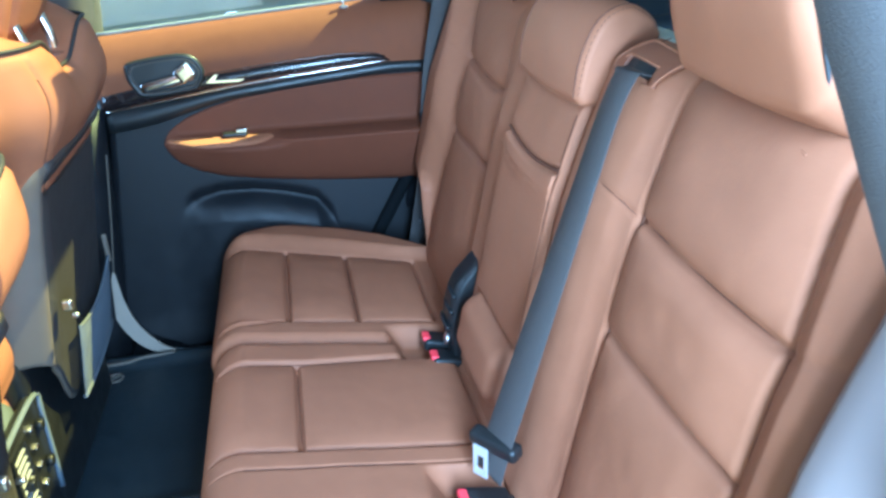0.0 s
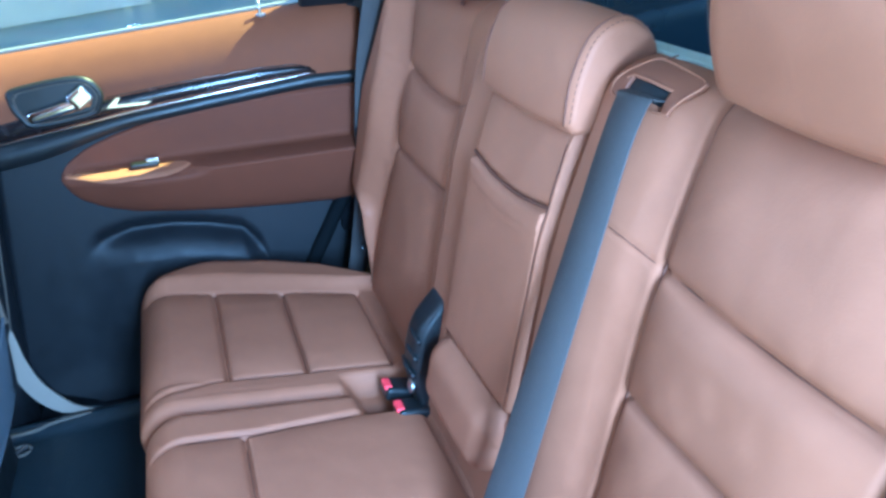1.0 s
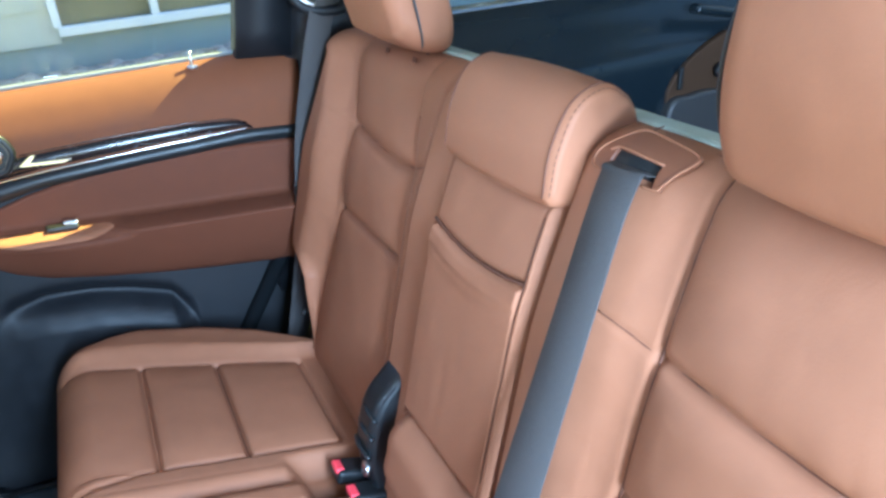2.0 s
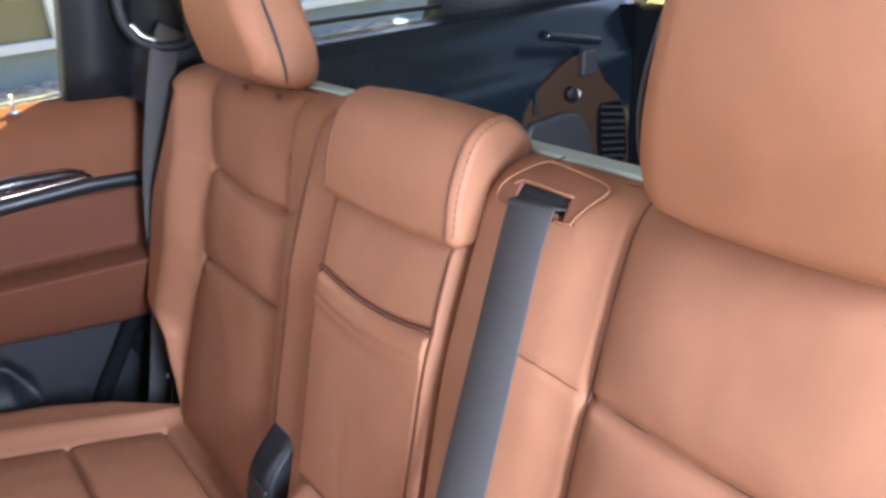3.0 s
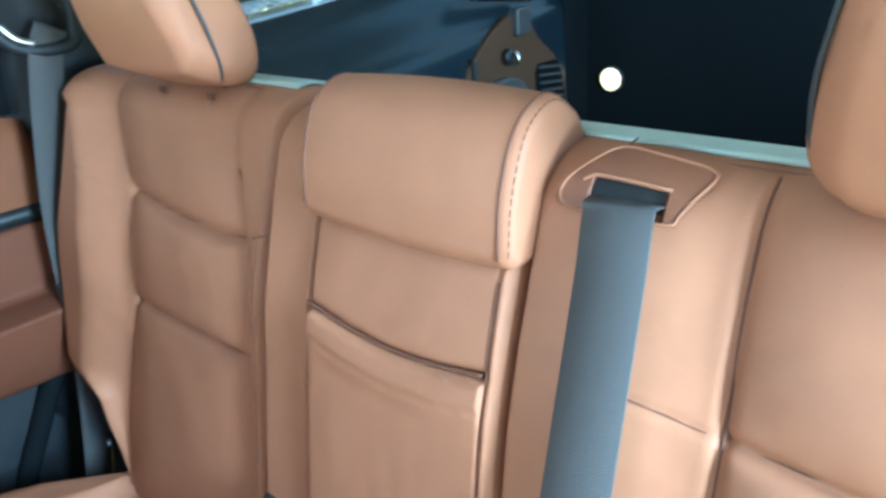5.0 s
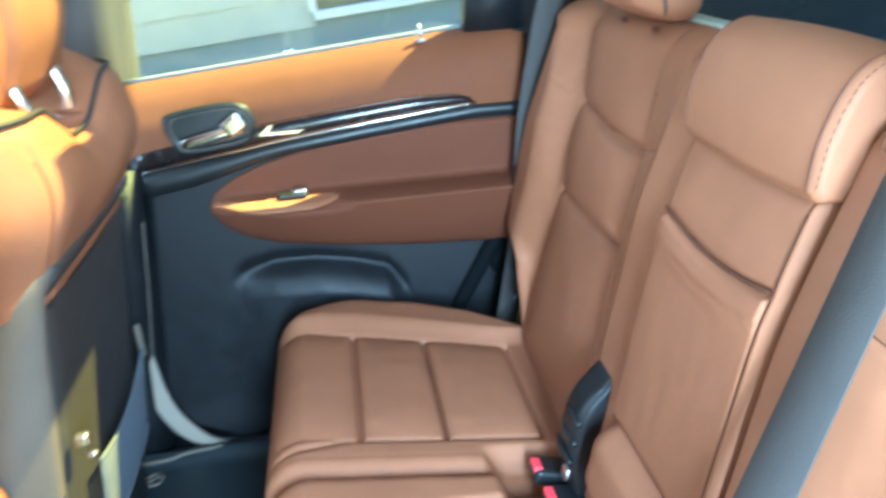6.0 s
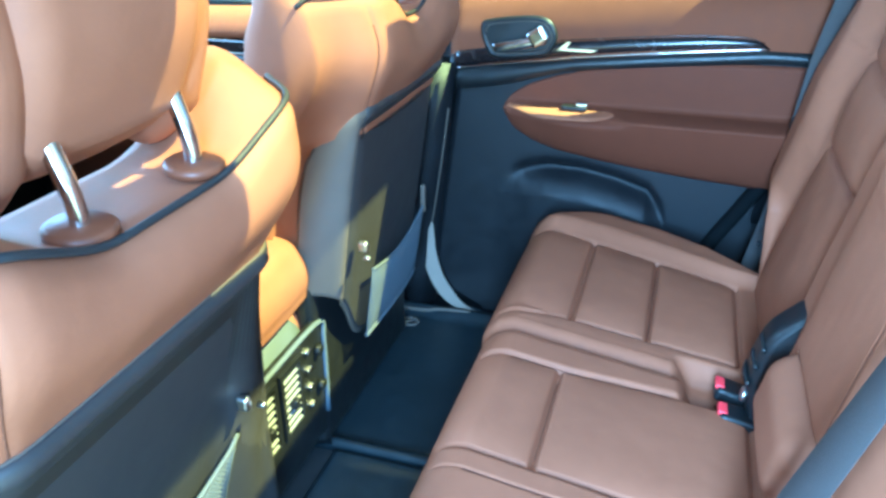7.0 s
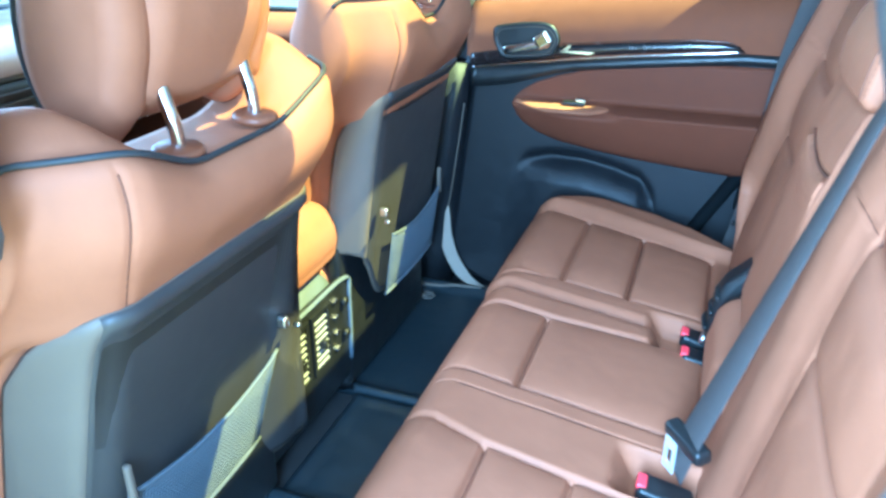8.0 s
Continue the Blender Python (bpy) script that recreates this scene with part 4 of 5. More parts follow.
part("handle_cup", plate([(a * 0.95, b * 0.95) for a, b in ring_out], 0.004, lambda u, v, w: lean @ Vector((u, 0.004 - w, v)), 0), BLACK, door, "black handle recess", False)
part("handle", section([(-0.008, -0.010), (-0.014, 0.0), (-0.008, 0.010), (0.004, 0.008), (0.004, -0.008)], -0.062, 0.060, 0.010, 12, 0.002), CHROME, door, "chrome pull handle").data.transform(
    CAR @ lean @ Matrix.Translation((0.0, -0.012, -0.012)) @ Matrix.Rotation(-math.pi / 2, 4, "Z") @ Matrix.Rotation(0.10, 4, "X") @ CAR.inverted())
part("handle_paddle", pillow((0.040, 0.016, 0.036), 0.007, lean @ Matrix.Translation((0.040, -0.014, 0.002)) @ Matrix.Rotation(-0.5, 4, "Y")), CHROME, door, "chrome handle paddle")
part("lock_pin", bar((0.175, FAR + 0.045, 0.80), (0.172, FAR + 0.045, 0.835), 0.003), SATIN, door, "bright lock pin")
part("pin_collar", disc((0.175, FAR + 0.045, 0.803), (0, -0.1, 1), 0.010, 0.004, 16), SATIN, door)
# window frame and glass, leaning inwards
def side(z):
    return FAR + 0.08 - 0.30 * max(0, z - 0.80) ** 1.1


rings = []
for z in np.linspace(0.815, 1.27, 10):
    rings.append([Vector((0.258 + 0.06 * (z - 0.82), side(z) - 0.045, z)), Vector((0.365, side(z) - 0.05, z)), Vector((0.365, side(z) + 0.01, z)), Vector((0.258 + 0.06 * (z - 0.82), side(z) + 0.01, z))])
part("window_frame", loft(rings), PLASTIC, door, "dark window divider")
part("window_pane", loft([[Vector((-0.40, side(z), z)), Vector((0.27, side(z), z)), Vector((0.27, side(z) + 0.004, z)), Vector((-0.40, side(z) + 0.004, z))] for z in np.linspace(0.74, 1.27, 8)]), SIDE_GLASS, door, "greenish tinted glass")
part("door_seal", tube([(front_edge(z) - 0.012, FAR + 0.008, z) for z in (0.64, 0.5, 0.35, 0.2, 0.11)] + [(-0.425, FAR + 0.006, 0.05), (-0.37, FAR + 0.004, 0.0), (-0.29, FAR + 0.002, -0.02)], 0.006, 8), RUBBER, door, "black rubber door seal")
# Black tube stands in for the shaded gap behind the door.
part("rear_gap_dark", tube([(rear_edge(z) + 0.014, FAR + 0.006, z) for z in np.linspace(0.17, 0.45, 9)], 0.017, 10), GATE, door, "black tube for the dark gap along the rear edge")
part("edge_strip", ribbon([(-0.385, FAR + 0.004, 0.60), (-0.398, FAR + 0.004, 0.45), (-0.412, FAR + 0.004, 0.34)], (1, 0, 0), 0.004, 0.004), SHELL_GREY, door, "grey edge strip")

# silver jamb that shows past the door's lower corner
jamb = thing("door_jamb", (-0.43, FAR + 0.01, 0.1), "silver painted door jamb curving into the sill", "door jamb")
rim = spline([Vector((a, 0, b)) for a, b in ((-0.428, 0.235), (-0.440, 0.20), (-0.452, 0.145), (-0.430, 0.066), (-0.382, 0.008), (-0.315, -0.006), (-0.355, 0.022), (-0.398, 0.085), (-0.417, 0.150), (-0.422, 0.20), (-0.426, 0.235))], 5)
part("strip", plate([(p.x, p.z) for p in rim[:-1]], 0.006, lambda u, v, w: Vector((u, FAR - 0.022 + w, v)), 0.001), SILVER, jamb, smooth=False)
part("edge_line", tube([(-0.428, FAR - 0.018, 0.228), (-0.413, FAR - 0.018, 0.32), (-0.398, FAR - 0.014, 0.43), (-0.386, FAR - 0.012, 0.52)], 0.0022, 6), SHELL_GREY, jamb)

# ---- pillars ----
bp = thing("b_pillar", (-0.5, FAR, 0.3), "warm grey pillar trim between the doors, charcoal below", "pillar")
part("upper_trim", section([(-0.62, 0.0), (-0.60, -0.04), (-0.50, -0.065), (-0.40, -0.055), (-0.352, -0.01), (-0.352, 0.06), (-0.62, 0.06)], 0, 1, 0.01, 8, 0), PILLAR, bp, "warm grey upper trim").data.transform(
    CAR @ Matrix(((1, 0.09, 0, -0.055), (0, -0.16, 1, FAR + 0.115), (0, 0.66, 0, 0.615), (0, 0, 0, 1))) @ CAR.inverted())
part("lower_trim", loft([[Vector((a - 0.085 * (0.62 - z), FAR + b, z)) for a, b in ((-0.62, 0.05), (-0.60, -0.02), (-0.50, -0.04), (-0.41, -0.03), (-0.378, 0.0), (-0.378, 0.06), (-0.62, 0.06))] for z in (-0.02, 0.1, 0.3, 0.5, 0.62)]), PLASTIC, bp, "charcoal lower trim")
part("grab_tab", pillow((0.012, 0.012, 0.06), 0.004, Matrix.Translation((-0.46, FAR - 0.045, 0.33))), PLASTIC, bp)

cp = thing("c_pillar", (0.45, FAR, 0.8), "dark pillar trim with the belt guide", "pillar")
rings = []
for z in np.linspace(0.30, 1.27, 22):
    y = side(max(z, 0.8)) - 0.035
    a = float(np.interp(z, (0.3, 0.80, 0.82, 1.27), (0.30, 0.352, 0.355, 0.40)))
    b = float(np.interp(z, (0.3, 0.86, 0.93, 1.0, 1.27), (0.62, 0.60, 0.505, 0.465, 0.42)))
    rings.append([Vector((a, y + 0.05, z)), Vector((a, y - 0.005, z)), Vector(((a + b) / 2, y - 0.045, z)), Vector((b, y - 0.02, z)), Vector((b, y + 0.05, z))])
part("trim", loft(rings), PLASTIC, cp)
part("pale_edge", tube([(0.535, side(0.89) - 0.03, 0.872), (0.497, side(0.9) - 0.033, 0.90), (0.470, side(0.96) - 0.033, 0.96), (0.452, side(1.02) - 0.033, 1.02), (0.43, side(1.1) - 0.033, 1.12)], 0.012, 10), HEADLINER, cp, "pale grey glass edge")
part("guide_frame", tube([(0.345, 1.757, 0.99), (0.350, 1.752, 0.945), (0.375, 1.745, 0.912), (0.43, 1.742, 0.905), (0.455, 1.745, 0.92), (0.462, 1.75, 0.99)], 0.010, 10), PLASTIC, cp, "black belt guide")
part("guide_lip", ribbon([(0.356, 1.738, 0.945), (0.372, 1.733, 0.926), (0.392, 1.731, 0.917)], (0, 0.2, 1), 0.008, 0.003), SATIN, cp, "bright guide lip")

# near side: jamb and seal that cross the view's edge
nj = thing("near_door_jamb", (0.33, 0.33, 0.2), "pale silver painted rear door jamb with a dark seal beside the seat", "door jamb")
rings = []
for z in np.linspace(0.10, 0.86, 20):
    x = front_x(z) - 0.035 - 0.10 * max(0, 0.45 - z)
    rings.append([Vector((a, b, z)) for a, b in ((x + 0.16, 0.402), (x + 0.012, 0.402), (x + 0.003, 0.399), (x, 0.392), (x + 0.001, 0.37), (x + 0.006, 0.335), (x + 0.014, 0.31), (x + 0.03, 0.296), (x + 0.16, 0.29))])
part("jamb", loft(rings), JAMB_PAINT, nj, "silver paint")
part("seal", tube([(front_x(z) - 0.004 - 0.10 * max(0, 0.45 - z), 0.292, z) for z in np.linspace(0.12, 0.85, 10)], 0.011, 10), RUBBER, nj, "dark rubber seal")
nb = thing("outer_seat_belt", (0.29, 0.36, 0.93), "charcoal outer seat belt hanging beside the near backrest", "seat belt")
part("webbing", ribbon([(0.262, 0.400, 1.10), (0.286, 0.362, 0.985), (0.306, 0.335, 0.91), (0.326, 0.305, 0.83), (0.345, 0.285, 0.74), (0.355, 0.275, 0.55)], (0.25, -1, 0), 0.048), WEBBING, nb)
part("anchor_plate", pillow((0.012, 0.04, 0.06), 0.004, Matrix.Translation((0.357, 0.275, 0.53))), SATIN, nb, "metal belt anchor")
part("stop_button", pillow((0.014, 0.05, 0.018), 0.004, Matrix.Translation((0.345, 0.286, 0.74))), BLACK, nb)

# ---- luggage space ----
cargo = thing("cargo_side_trim", (1.0, 1.6, 0.3), "glossy dark luggage side trim under the rear quarter window", "trim")
def low_edge(x):
    return 0.885 + 0.075 * (x - 0.6)


rings = []
for x in np.linspace(0.52, 1.62, 30):
    t = low_edge(x)
    prof = spline([Vector((x, a, b)) for a, b in ((1.745, t), (1.722, t - 0.006), (1.705, t - 0.03), (1.69, t - 0.07), (1.665, t - 0.12), (1.645, t - 0.18), (1.640, 0.50), (1.640, 0.05))], 6)
    rings.append(prof + [Vector((x, 1.80, 0.05)), Vector((x, 1.80, t))])
part("panel", loft(rings), GLOSSY, cargo, "dark satin panel")
part("quarter_window", loft([[Vector((0.45, side(z) - 0.02, z)), Vector((1.12, side(z) - 0.02, z)), Vector((1.12, side(z) - 0.016, z)), Vector((0.45, side(z) - 0.016, z))] for z in np.linspace(0.86, 1.27, 6)]), SIDE_GLASS, cargo, "tinted quarter glass")
part("glass_frit", tube([(0.50, side(0.9) - 0.025, low_edge(0.50) + 0.022), (0.8, side(0.91) - 0.025, low_edge(0.8) + 0.024), (1.10, side(0.93) - 0.025, low_edge(1.1) + 0.02)], 0.006, 8), BLACK, cargo, "black glass edge")
part("d_pillar", loft([[Vector((1.06 + 0.3 * (z - 0.9), side(z) - 0.05, z)), Vector((1.70, side(z) - 0.12, z)), Vector((1.70, side(z) + 0.03, z)), Vector((1.06 + 0.3 * (z - 0.9), side(z) + 0.03, z))] for z in np.linspace(0.88, 1.27, 6)]), PLASTIC, cargo, "dark pillar trim")
tan = part("tan_panel", plate([(1.17, 0.45), (1.17, 0.70), (1.19, 0.735), (1.225, 0.765), (1.274, 0.798), (1.33, 0.825), (1.40, 0.815), (1.44, 0.76), (1.50, 0.715), (1.54, 0.66), (1.56, 0.55), (1.56, 0.45)], 0.014,
                               lambda u, v, w: Vector((u, 1.650 - w, v)), 0.004), TAN_LAMPLIT, cargo, "trim panel beside the lamp, coloured tan for its warm light", False)
# Made-up block that darkens the corner between the vent and the tailgate.
part("dark_corner_block", block(1.555, 1.66, 1.632, 1.76, 0.05, 0.93, 0.012), GATE, cargo, "black block filling the dark corner by the tailgate", False)
part("cargo_hook", disc((1.312, 1.630, 0.740), (0, -1, 0), 0.018, 0.012, 18), BLACK, tan, "black hook base")
part("hook", tube([(1.312, 1.620, 0.752), (1.312, 1.603, 0.748), (1.312, 1.600, 0.732), (1.312, 1.611, 0.722)], 0.004, 8), CHROME, tan, "chrome tie hook")
part("slot", pillow((0.012, 0.012, 0.05), 0.004, Matrix.Translation((1.200, 1.632, 0.728))), BLACK, tan)
part("latch", pillow((0.05, 0.02, 0.06), 0.006, Matrix.Translation((1.367, 1.630, 0.808))), SHELL, tan, "grey latch")
part("latch_bar", pillow((0.19, 0.035, 0.022), 0.009, Matrix.Translation((1.315, 1.640, 0.866)) @ Matrix.Rotation(0.13, 4, "Y")), GLOSSY, tan)
part("bin_cover", section([(1.16, 0.45), (1.165, 0.66), (1.23, 0.690), (1.306, 0.696), (1.36, 0.675), (1.392, 0.60), (1.392, 0.45)], 1.616, 1.655, 0.012, 6, 0), SHELL, tan, "charcoal bin cover")
vent = part("vent_plate", plate([(1.436, 0.555), (1.424, 0.62), (1.420, 0.685), (1.432, 0.702), (1.502, 0.700), (1.516, 0.685), (1.534, 0.62), (1.545, 0.555), (1.530, 0.54), (1.45, 0.54)], 0.004, lambda u, v, w: Vector((u, 1.636 - w, v)), 0.001), GATE, tan, "black vent plate", False)
for n in range(8):
    part("vent_slat", pillow((0.085, 0.010, 0.006), 0.0025, Matrix.Translation((1.470 + 0.0025 * n, 1.629, 0.690 - 0.0185 * n)) @ Matrix.Rotation(0.12, 4, "Y")), SHELL, vent)
gate = thing("tailgate", (1.64, CENTRE, 0.3), "black carpeted tailgate with a lit round lamp", "tailgate")
part("panel", block(1.64, 1.70, 0.30, 1.80, -0.05, 0.848, 0.008), GATE, gate, smooth=False)
part("top_trim", tube([(1.645, 0.45, 0.845), (1.640, CENTRE, 0.835), (1.645, 1.62, 0.855)], 0.014, 8), BLACK, gate)
lens = part("lamp_ring", disc((1.64, 1.560, 0.632), (-1, 0, 0), 0.032, 0.008, 26), BLACK, gate)
part("lamp_lens", disc((1.634, 1.560, 0.632), (-1, 0, 0), 0.027, 0.008, 26), LAMP, lens, "warm lit lamp lens")
glow = new("cargo_lamp", bpy.data.lights.new("cargo_lamp", "AREA"))
glow.data.shape, glow.data.size = "DISK", 0.05
glow.data.energy, glow.data.color = 0.03, (1.0, 0.50, 0.16)
glow.matrix_world = CAR @ look((1.628, 1.56, 0.632), (0.6, 1.56, 0.632))
part("rear_glass", loft([[Vector((1.68 - 0.9 * (z - 0.85), 0.40, z)), Vector((1.68 - 0.9 * (z - 0.85), 1.66, z)), Vector((1.684 - 0.9 * (z - 0.85), 1.66, z)), Vector((1.684 - 0.9 * (z - 0.85), 0.40, z))] for z in (0.85, 1.0, 1.28)]), PRIVACY_GLASS, gate, "dark privacy rear glass")
structure("wall_near", block(0.60, 1.70, 0.24, 0.30, -0.1, 0.92, 0), PLASTIC, "near body side of the luggage space")

# ---- front seats ----
def front_seat(yc, zk, xk, slope, inner, wide, inset, top, low, label, flank=((-1.0, 1.0), (0.0, 0.0))):
    """zk, xk: the hook's height and place on the back; slope: the back's lean; inner: side of the console, -1 or 1;
    wide: the shell's half widths; flank: heights and widening of its far flank; inset: the dark panel's sides; top: dip and shoulder heights, where the shoulder begins and is full, the shell's height, the bulge; low: the shell's lower edge."""
    s = thing("front_seat", (-0.6, yc, 0.0), label, "seat", "front seats")

    def rear_x(dy, z):
        f = (0.075 + 0.06 * smooth(zk + 0.27, zk + 0.10, z)) * smooth(0.15, 0.275, abs(dy)) ** 1.5
        return xk + slope * (z - zk) - f

    def top_z(dy):
        return zk + top[0] + top[1] * smooth(top[2], top[3], abs(dy)) - 0.022 * smooth(0.245, 0.285, abs(dy)) ** 2

    def seam_at(z):
        return 0.171 + 0.147 * (z - zk - 0.216) + 0.010 * math.sin(math.pi * smooth(zk + 0.20, zk + 0.38, z))

    def bulge(dy, z):
        t = top_z(dy)
        if z < zk + 0.2:
            return -0.03 * smooth(zk + 0.2, zk + 0.17, z) * smooth(0.250, 0.234, abs(dy))
        return top[5] * math.sin(math.pi * smooth(zk + 0.20, t + 0.03, z)) + groove(abs(dy) - seam_at(z), 0.003, 0.0025)

    fine = [q * sgn for q in np.linspace(0.164, 0.200, 13) for sgn in (-1, 1)]
    rings = []
    for dy in sorted(set(list(np.linspace(-0.272, 0.272, 70)) + fine)):
        t = top_z(dy)
        e = math.sqrt(max(0.02, 1 - (max(0, abs(dy) - 0.225) / 0.0475) ** 2))
        ring = []
        for z in np.linspace(low + 0.16, t - 0.015, 44):
            ring.append(Vector((rear_x(dy, z) + bulge(dy, z), yc + dy, z)))
        xt = rear_x(dy, t)
        e2 = math.sqrt(max(0.02, 1 - (max(0, abs(dy) - 0.16) / 0.114) ** 2))
        thick = 0.02 + 0.095 * e2
        ring += [Vector((xt - 0.004, yc + dy, t - 0.003)), Vector((xt - 0.012, yc + dy, t))]
        rise = 0.035 * smooth(0.10, 0.19, abs(dy)) * e
        for q in (0.12, 0.25, 0.38, 0.5, 0.62, 0.75, 0.87, 0.95):
            ring.append(Vector((xt - 0.012 - thick * q, yc + dy, t + rise * math.sin(q * 2.2))))
        ring.append(Vector((xt - 0.016 - thick, yc + dy, t - 0.02)))
        for z in np.linspace(t - 0.06, low + 0.16, 12):
            ring.append(Vector((rear_x(dy, z) - 0.03 - 0.12 * e2, yc + dy, z)))
        rings.append(ring)
    cover = part("backrest", loft(rings), LEATHER, s)
    edge = [(rear_x(dy, top_z(dy)) - 0.002, yc + dy, top_z(dy) + 0.001) for dy in np.linspace(-0.271, 0.271, 34)]
    part("piping", tube(edge, 0.0034, 8, 2), PIPING, cover, "black piping")
    for sgn in (-1, 1):
        line = []
        for z in np.linspace(zk + 0.205, zk + 0.372, 12):
            dy = sgn * seam_at(z)
            line.append((rear_x(dy, z) + bulge(dy, z) + 0.0006, yc + dy, z))
        part("back_seam", tube(line, 0.001, 6, 2), SEAM, cover)

    # hard shell on the back: a raised border round a sunken panel
    def shell_top(dy):
        q = abs(dy) / (wide[0] if dy < 0 else wide[1])
        return zk + top[4] - 0.085 * (1 - math.sqrt(max(0.0, 1 - (max(0.0, q - 0.80) / 0.20) ** 2)))

    def shell_low(dy):
        return low + (0.15 * smooth(0.06, 0.215, abs(dy)) ** 1.5 if low > 0.15 else 0)

    def shell_at(dy, z, t, lift):
        rim_y = dy + wide[0] if dy < 0 else wide[1] - dy
        up = 0.007 * smooth(0.0, 0.012, min(rim_y, t - z)) + 0.012 * smooth(0.010, 0.030, rim_y) - 0.016 * smooth(0.030, 0.050, rim_y) * smooth(0.012, 0.045, t - z)
        flare = float(np.interp(z - zk, *flank)) * smooth(0.13, wide[1], dy)
        return Vector((rear_x(dy, z) - 0.008 + up + 1.5 * max(0, flare) + lift, yc + dy + flare, z))

    prings = []
    for dy in np.linspace(inset[0], inset[1], 64):
        t = shell_top(dy)
        row = [shell_at(dy, z, t, 0.0035 * smooth(0, 0.004, min(dy - inset[0] + 0.001, inset[1] - dy + 0.001))) for z in np.linspace(shell_low(dy) + 0.01, t - 0.001, 46)]
        prings.append(row + [row[-1] - Vector((0.008, 0, 0)), row[0] - Vector((0.008, 0, 0))])
    srings = []
    for dy in np.linspace(-wide[0], wide[1], 84):
        t = shell_top(dy)
        row = [shell_at(dy, z, t, 0) for z in np.linspace(shell_low(dy), t, 46)]
        srings.append(row + [p - Vector((0.006, 0, 0)) for p in reversed(row)])
    shell = part("back_shell", loft(srings), SHELL_GREY, s, "grey hard plastic back shell")
    part("shell_panel", loft(prings), SHELL, shell, "charcoal centre panel")
    # net pocket: hem, cords and hooks
    hem = zk - 0.055
    ends = (-0.165, 0.172) if inner > 0 else (-0.118, 0.165)

    def hem_at(dy):
        return hem - 0.030 * math.cos(dy / 0.175 * 1.5)

    foot = max(0.165, low + 0.02)

    def net_x(dy, z):
        return rear_x(dy, z) + 0.015 + 0.008 * math.cos(dy / 0.175 * 1.5)

    part("pocket_hem", tube([(net_x(dy, hem_at(dy)), yc + dy, hem_at(dy)) for dy in np.linspace(*ends, 15)], 0.0032, 8, 2), NET, s, "elastic net hem")
    for n in range(57):
        dy = ends[0] + (ends[1] - ends[0]) * n / 56
        z1 = hem_at(dy)
        part("net_cord", tube([(net_x(dy, z), yc + dy, z) for z in np.linspace(z1, foot, 4)], 0.0011, 4, 1), NET, s)
    for n in range(22):
        q = (n + 1) / 22
        part("net_cord", tube([(net_x(dy, hem_at(dy) + (foot - hem_at(dy)) * q) + 0.0006, yc + dy, hem_at(dy) + (foot - hem_at(dy)) * q) for dy in np.linspace(*ends, 9)], 0.0010, 4, 1), NET, s)
    part("pocket_seam", tube([(net_x(dy, foot), yc + dy, foot) for dy in np.linspace(*ends, 9)], 0.004, 8, 2), NET, s)
    hook = part("bag_hook", pillow((0.018, 0.013, 0.020), 0.005, Matrix.Translation((xk + 0.015, yc + inner * 0.168, zk))), SATIN, s, "bright bag hook")
    part("hook_pin", disc((xk + 0.024, yc + inner * 0.185, zk - 0.012), (1, 0, 0), 0.0045, 0.010, 14), SATIN, hook)
    part("pocket_clip", pillow((0.010, 0.010, 0.062), 0.004, Matrix.Translation((rear_x(0.165, zk - 0.04) + 0.014, yc - inner * 0.162, zk - 0.045))), SHELL_GREY, s, "grey pocket clip")
    part("seat_cushion", pillow((0.50, 0.54, 0.20), 0.06, Matrix.Translation((xk - 0.34, yc, 0.24)), (0, 0, 0.01)), LEATHER, s)
    # Made-up black block for the darkness below the shell.
    part("under_back_dark", pillow((0.05, 0.44, 0.36), 0.02, Matrix.Translation((xk - 0.085, yc, 0.20))), BLACK, s, "black block for the dark under the back")
    part("seat_frame", pillow((0.46, 0.44, 0.10), 0.02, Matrix.Translation((xk - 0.30, yc, 0.09))), BLACK, s)
    for sgn in (-1, 1):
        part("seat_rail", pillow((0.56, 0.045, 0.05), 0.012, Matrix.Translation((xk - 0.40, yc + sgn * 0.20, 0.010))), BLACK, s, "black rail cover")
    # headrest on two posts: centre pad between two side bolsters
    zt = top_z(0)
    bx = rear_x(0, zt)
    px = bx - 0.030
    bx = bx - 0.020
    z = zt + 0.026
    out = [(-0.020, 0.040), (0.012, 0.12), (0.004, 0.21), (-0.05, 0.245), (-0.100, 0.21), (-0.128, 0.10), (-0.110, 0.04), (-0.065, 0.014)]
    hr = part("headrest", section([(bx + a, z + b) for a, b in out], yc - 0.098, yc + 0.098, 0.028, 26, 0.006), LEATHER, s, "leather headrest with side bolsters")
    wing = [(-0.030, 0.026), (-0.004, 0.11), (-0.010, 0.205), (-0.055, 0.238), (-0.105, 0.21), (-0.138, 0.10), (-0.122, 0.02), (-0.075, -0.010)]
    for sgn in (-1, 1):
        y0, y1 = sorted((yc + sgn * 0.074, yc + sgn * 0.134))
        part("side_bolster", section([(bx + a, z + b) for a, b in wing], y0, y1, 0.027, 14, 0.003), LEATHER, hr)
        part("edge_piping", tube([(bx + a, yc + sgn * c, z + b) for a, c, b in ((-0.082, 0.118, -0.004), (-0.118, 0.124, 0.022), (-0.134, 0.127, 0.10), (-0.105, 0.126, 0.205), (-0.06, 0.124, 0.232))], 0.0028, 6), PIPING, hr)
        y = yc + sgn * 0.071
        post = part("headrest_post", tube([(px, y, zt - 0.02), (px, y, zt + 0.03), (px - 0.010, y, zt + 0.07), (px - 0.022, y, zt + 0.12)], 0.0078, 14), CHROME, s, "chrome headrest post")
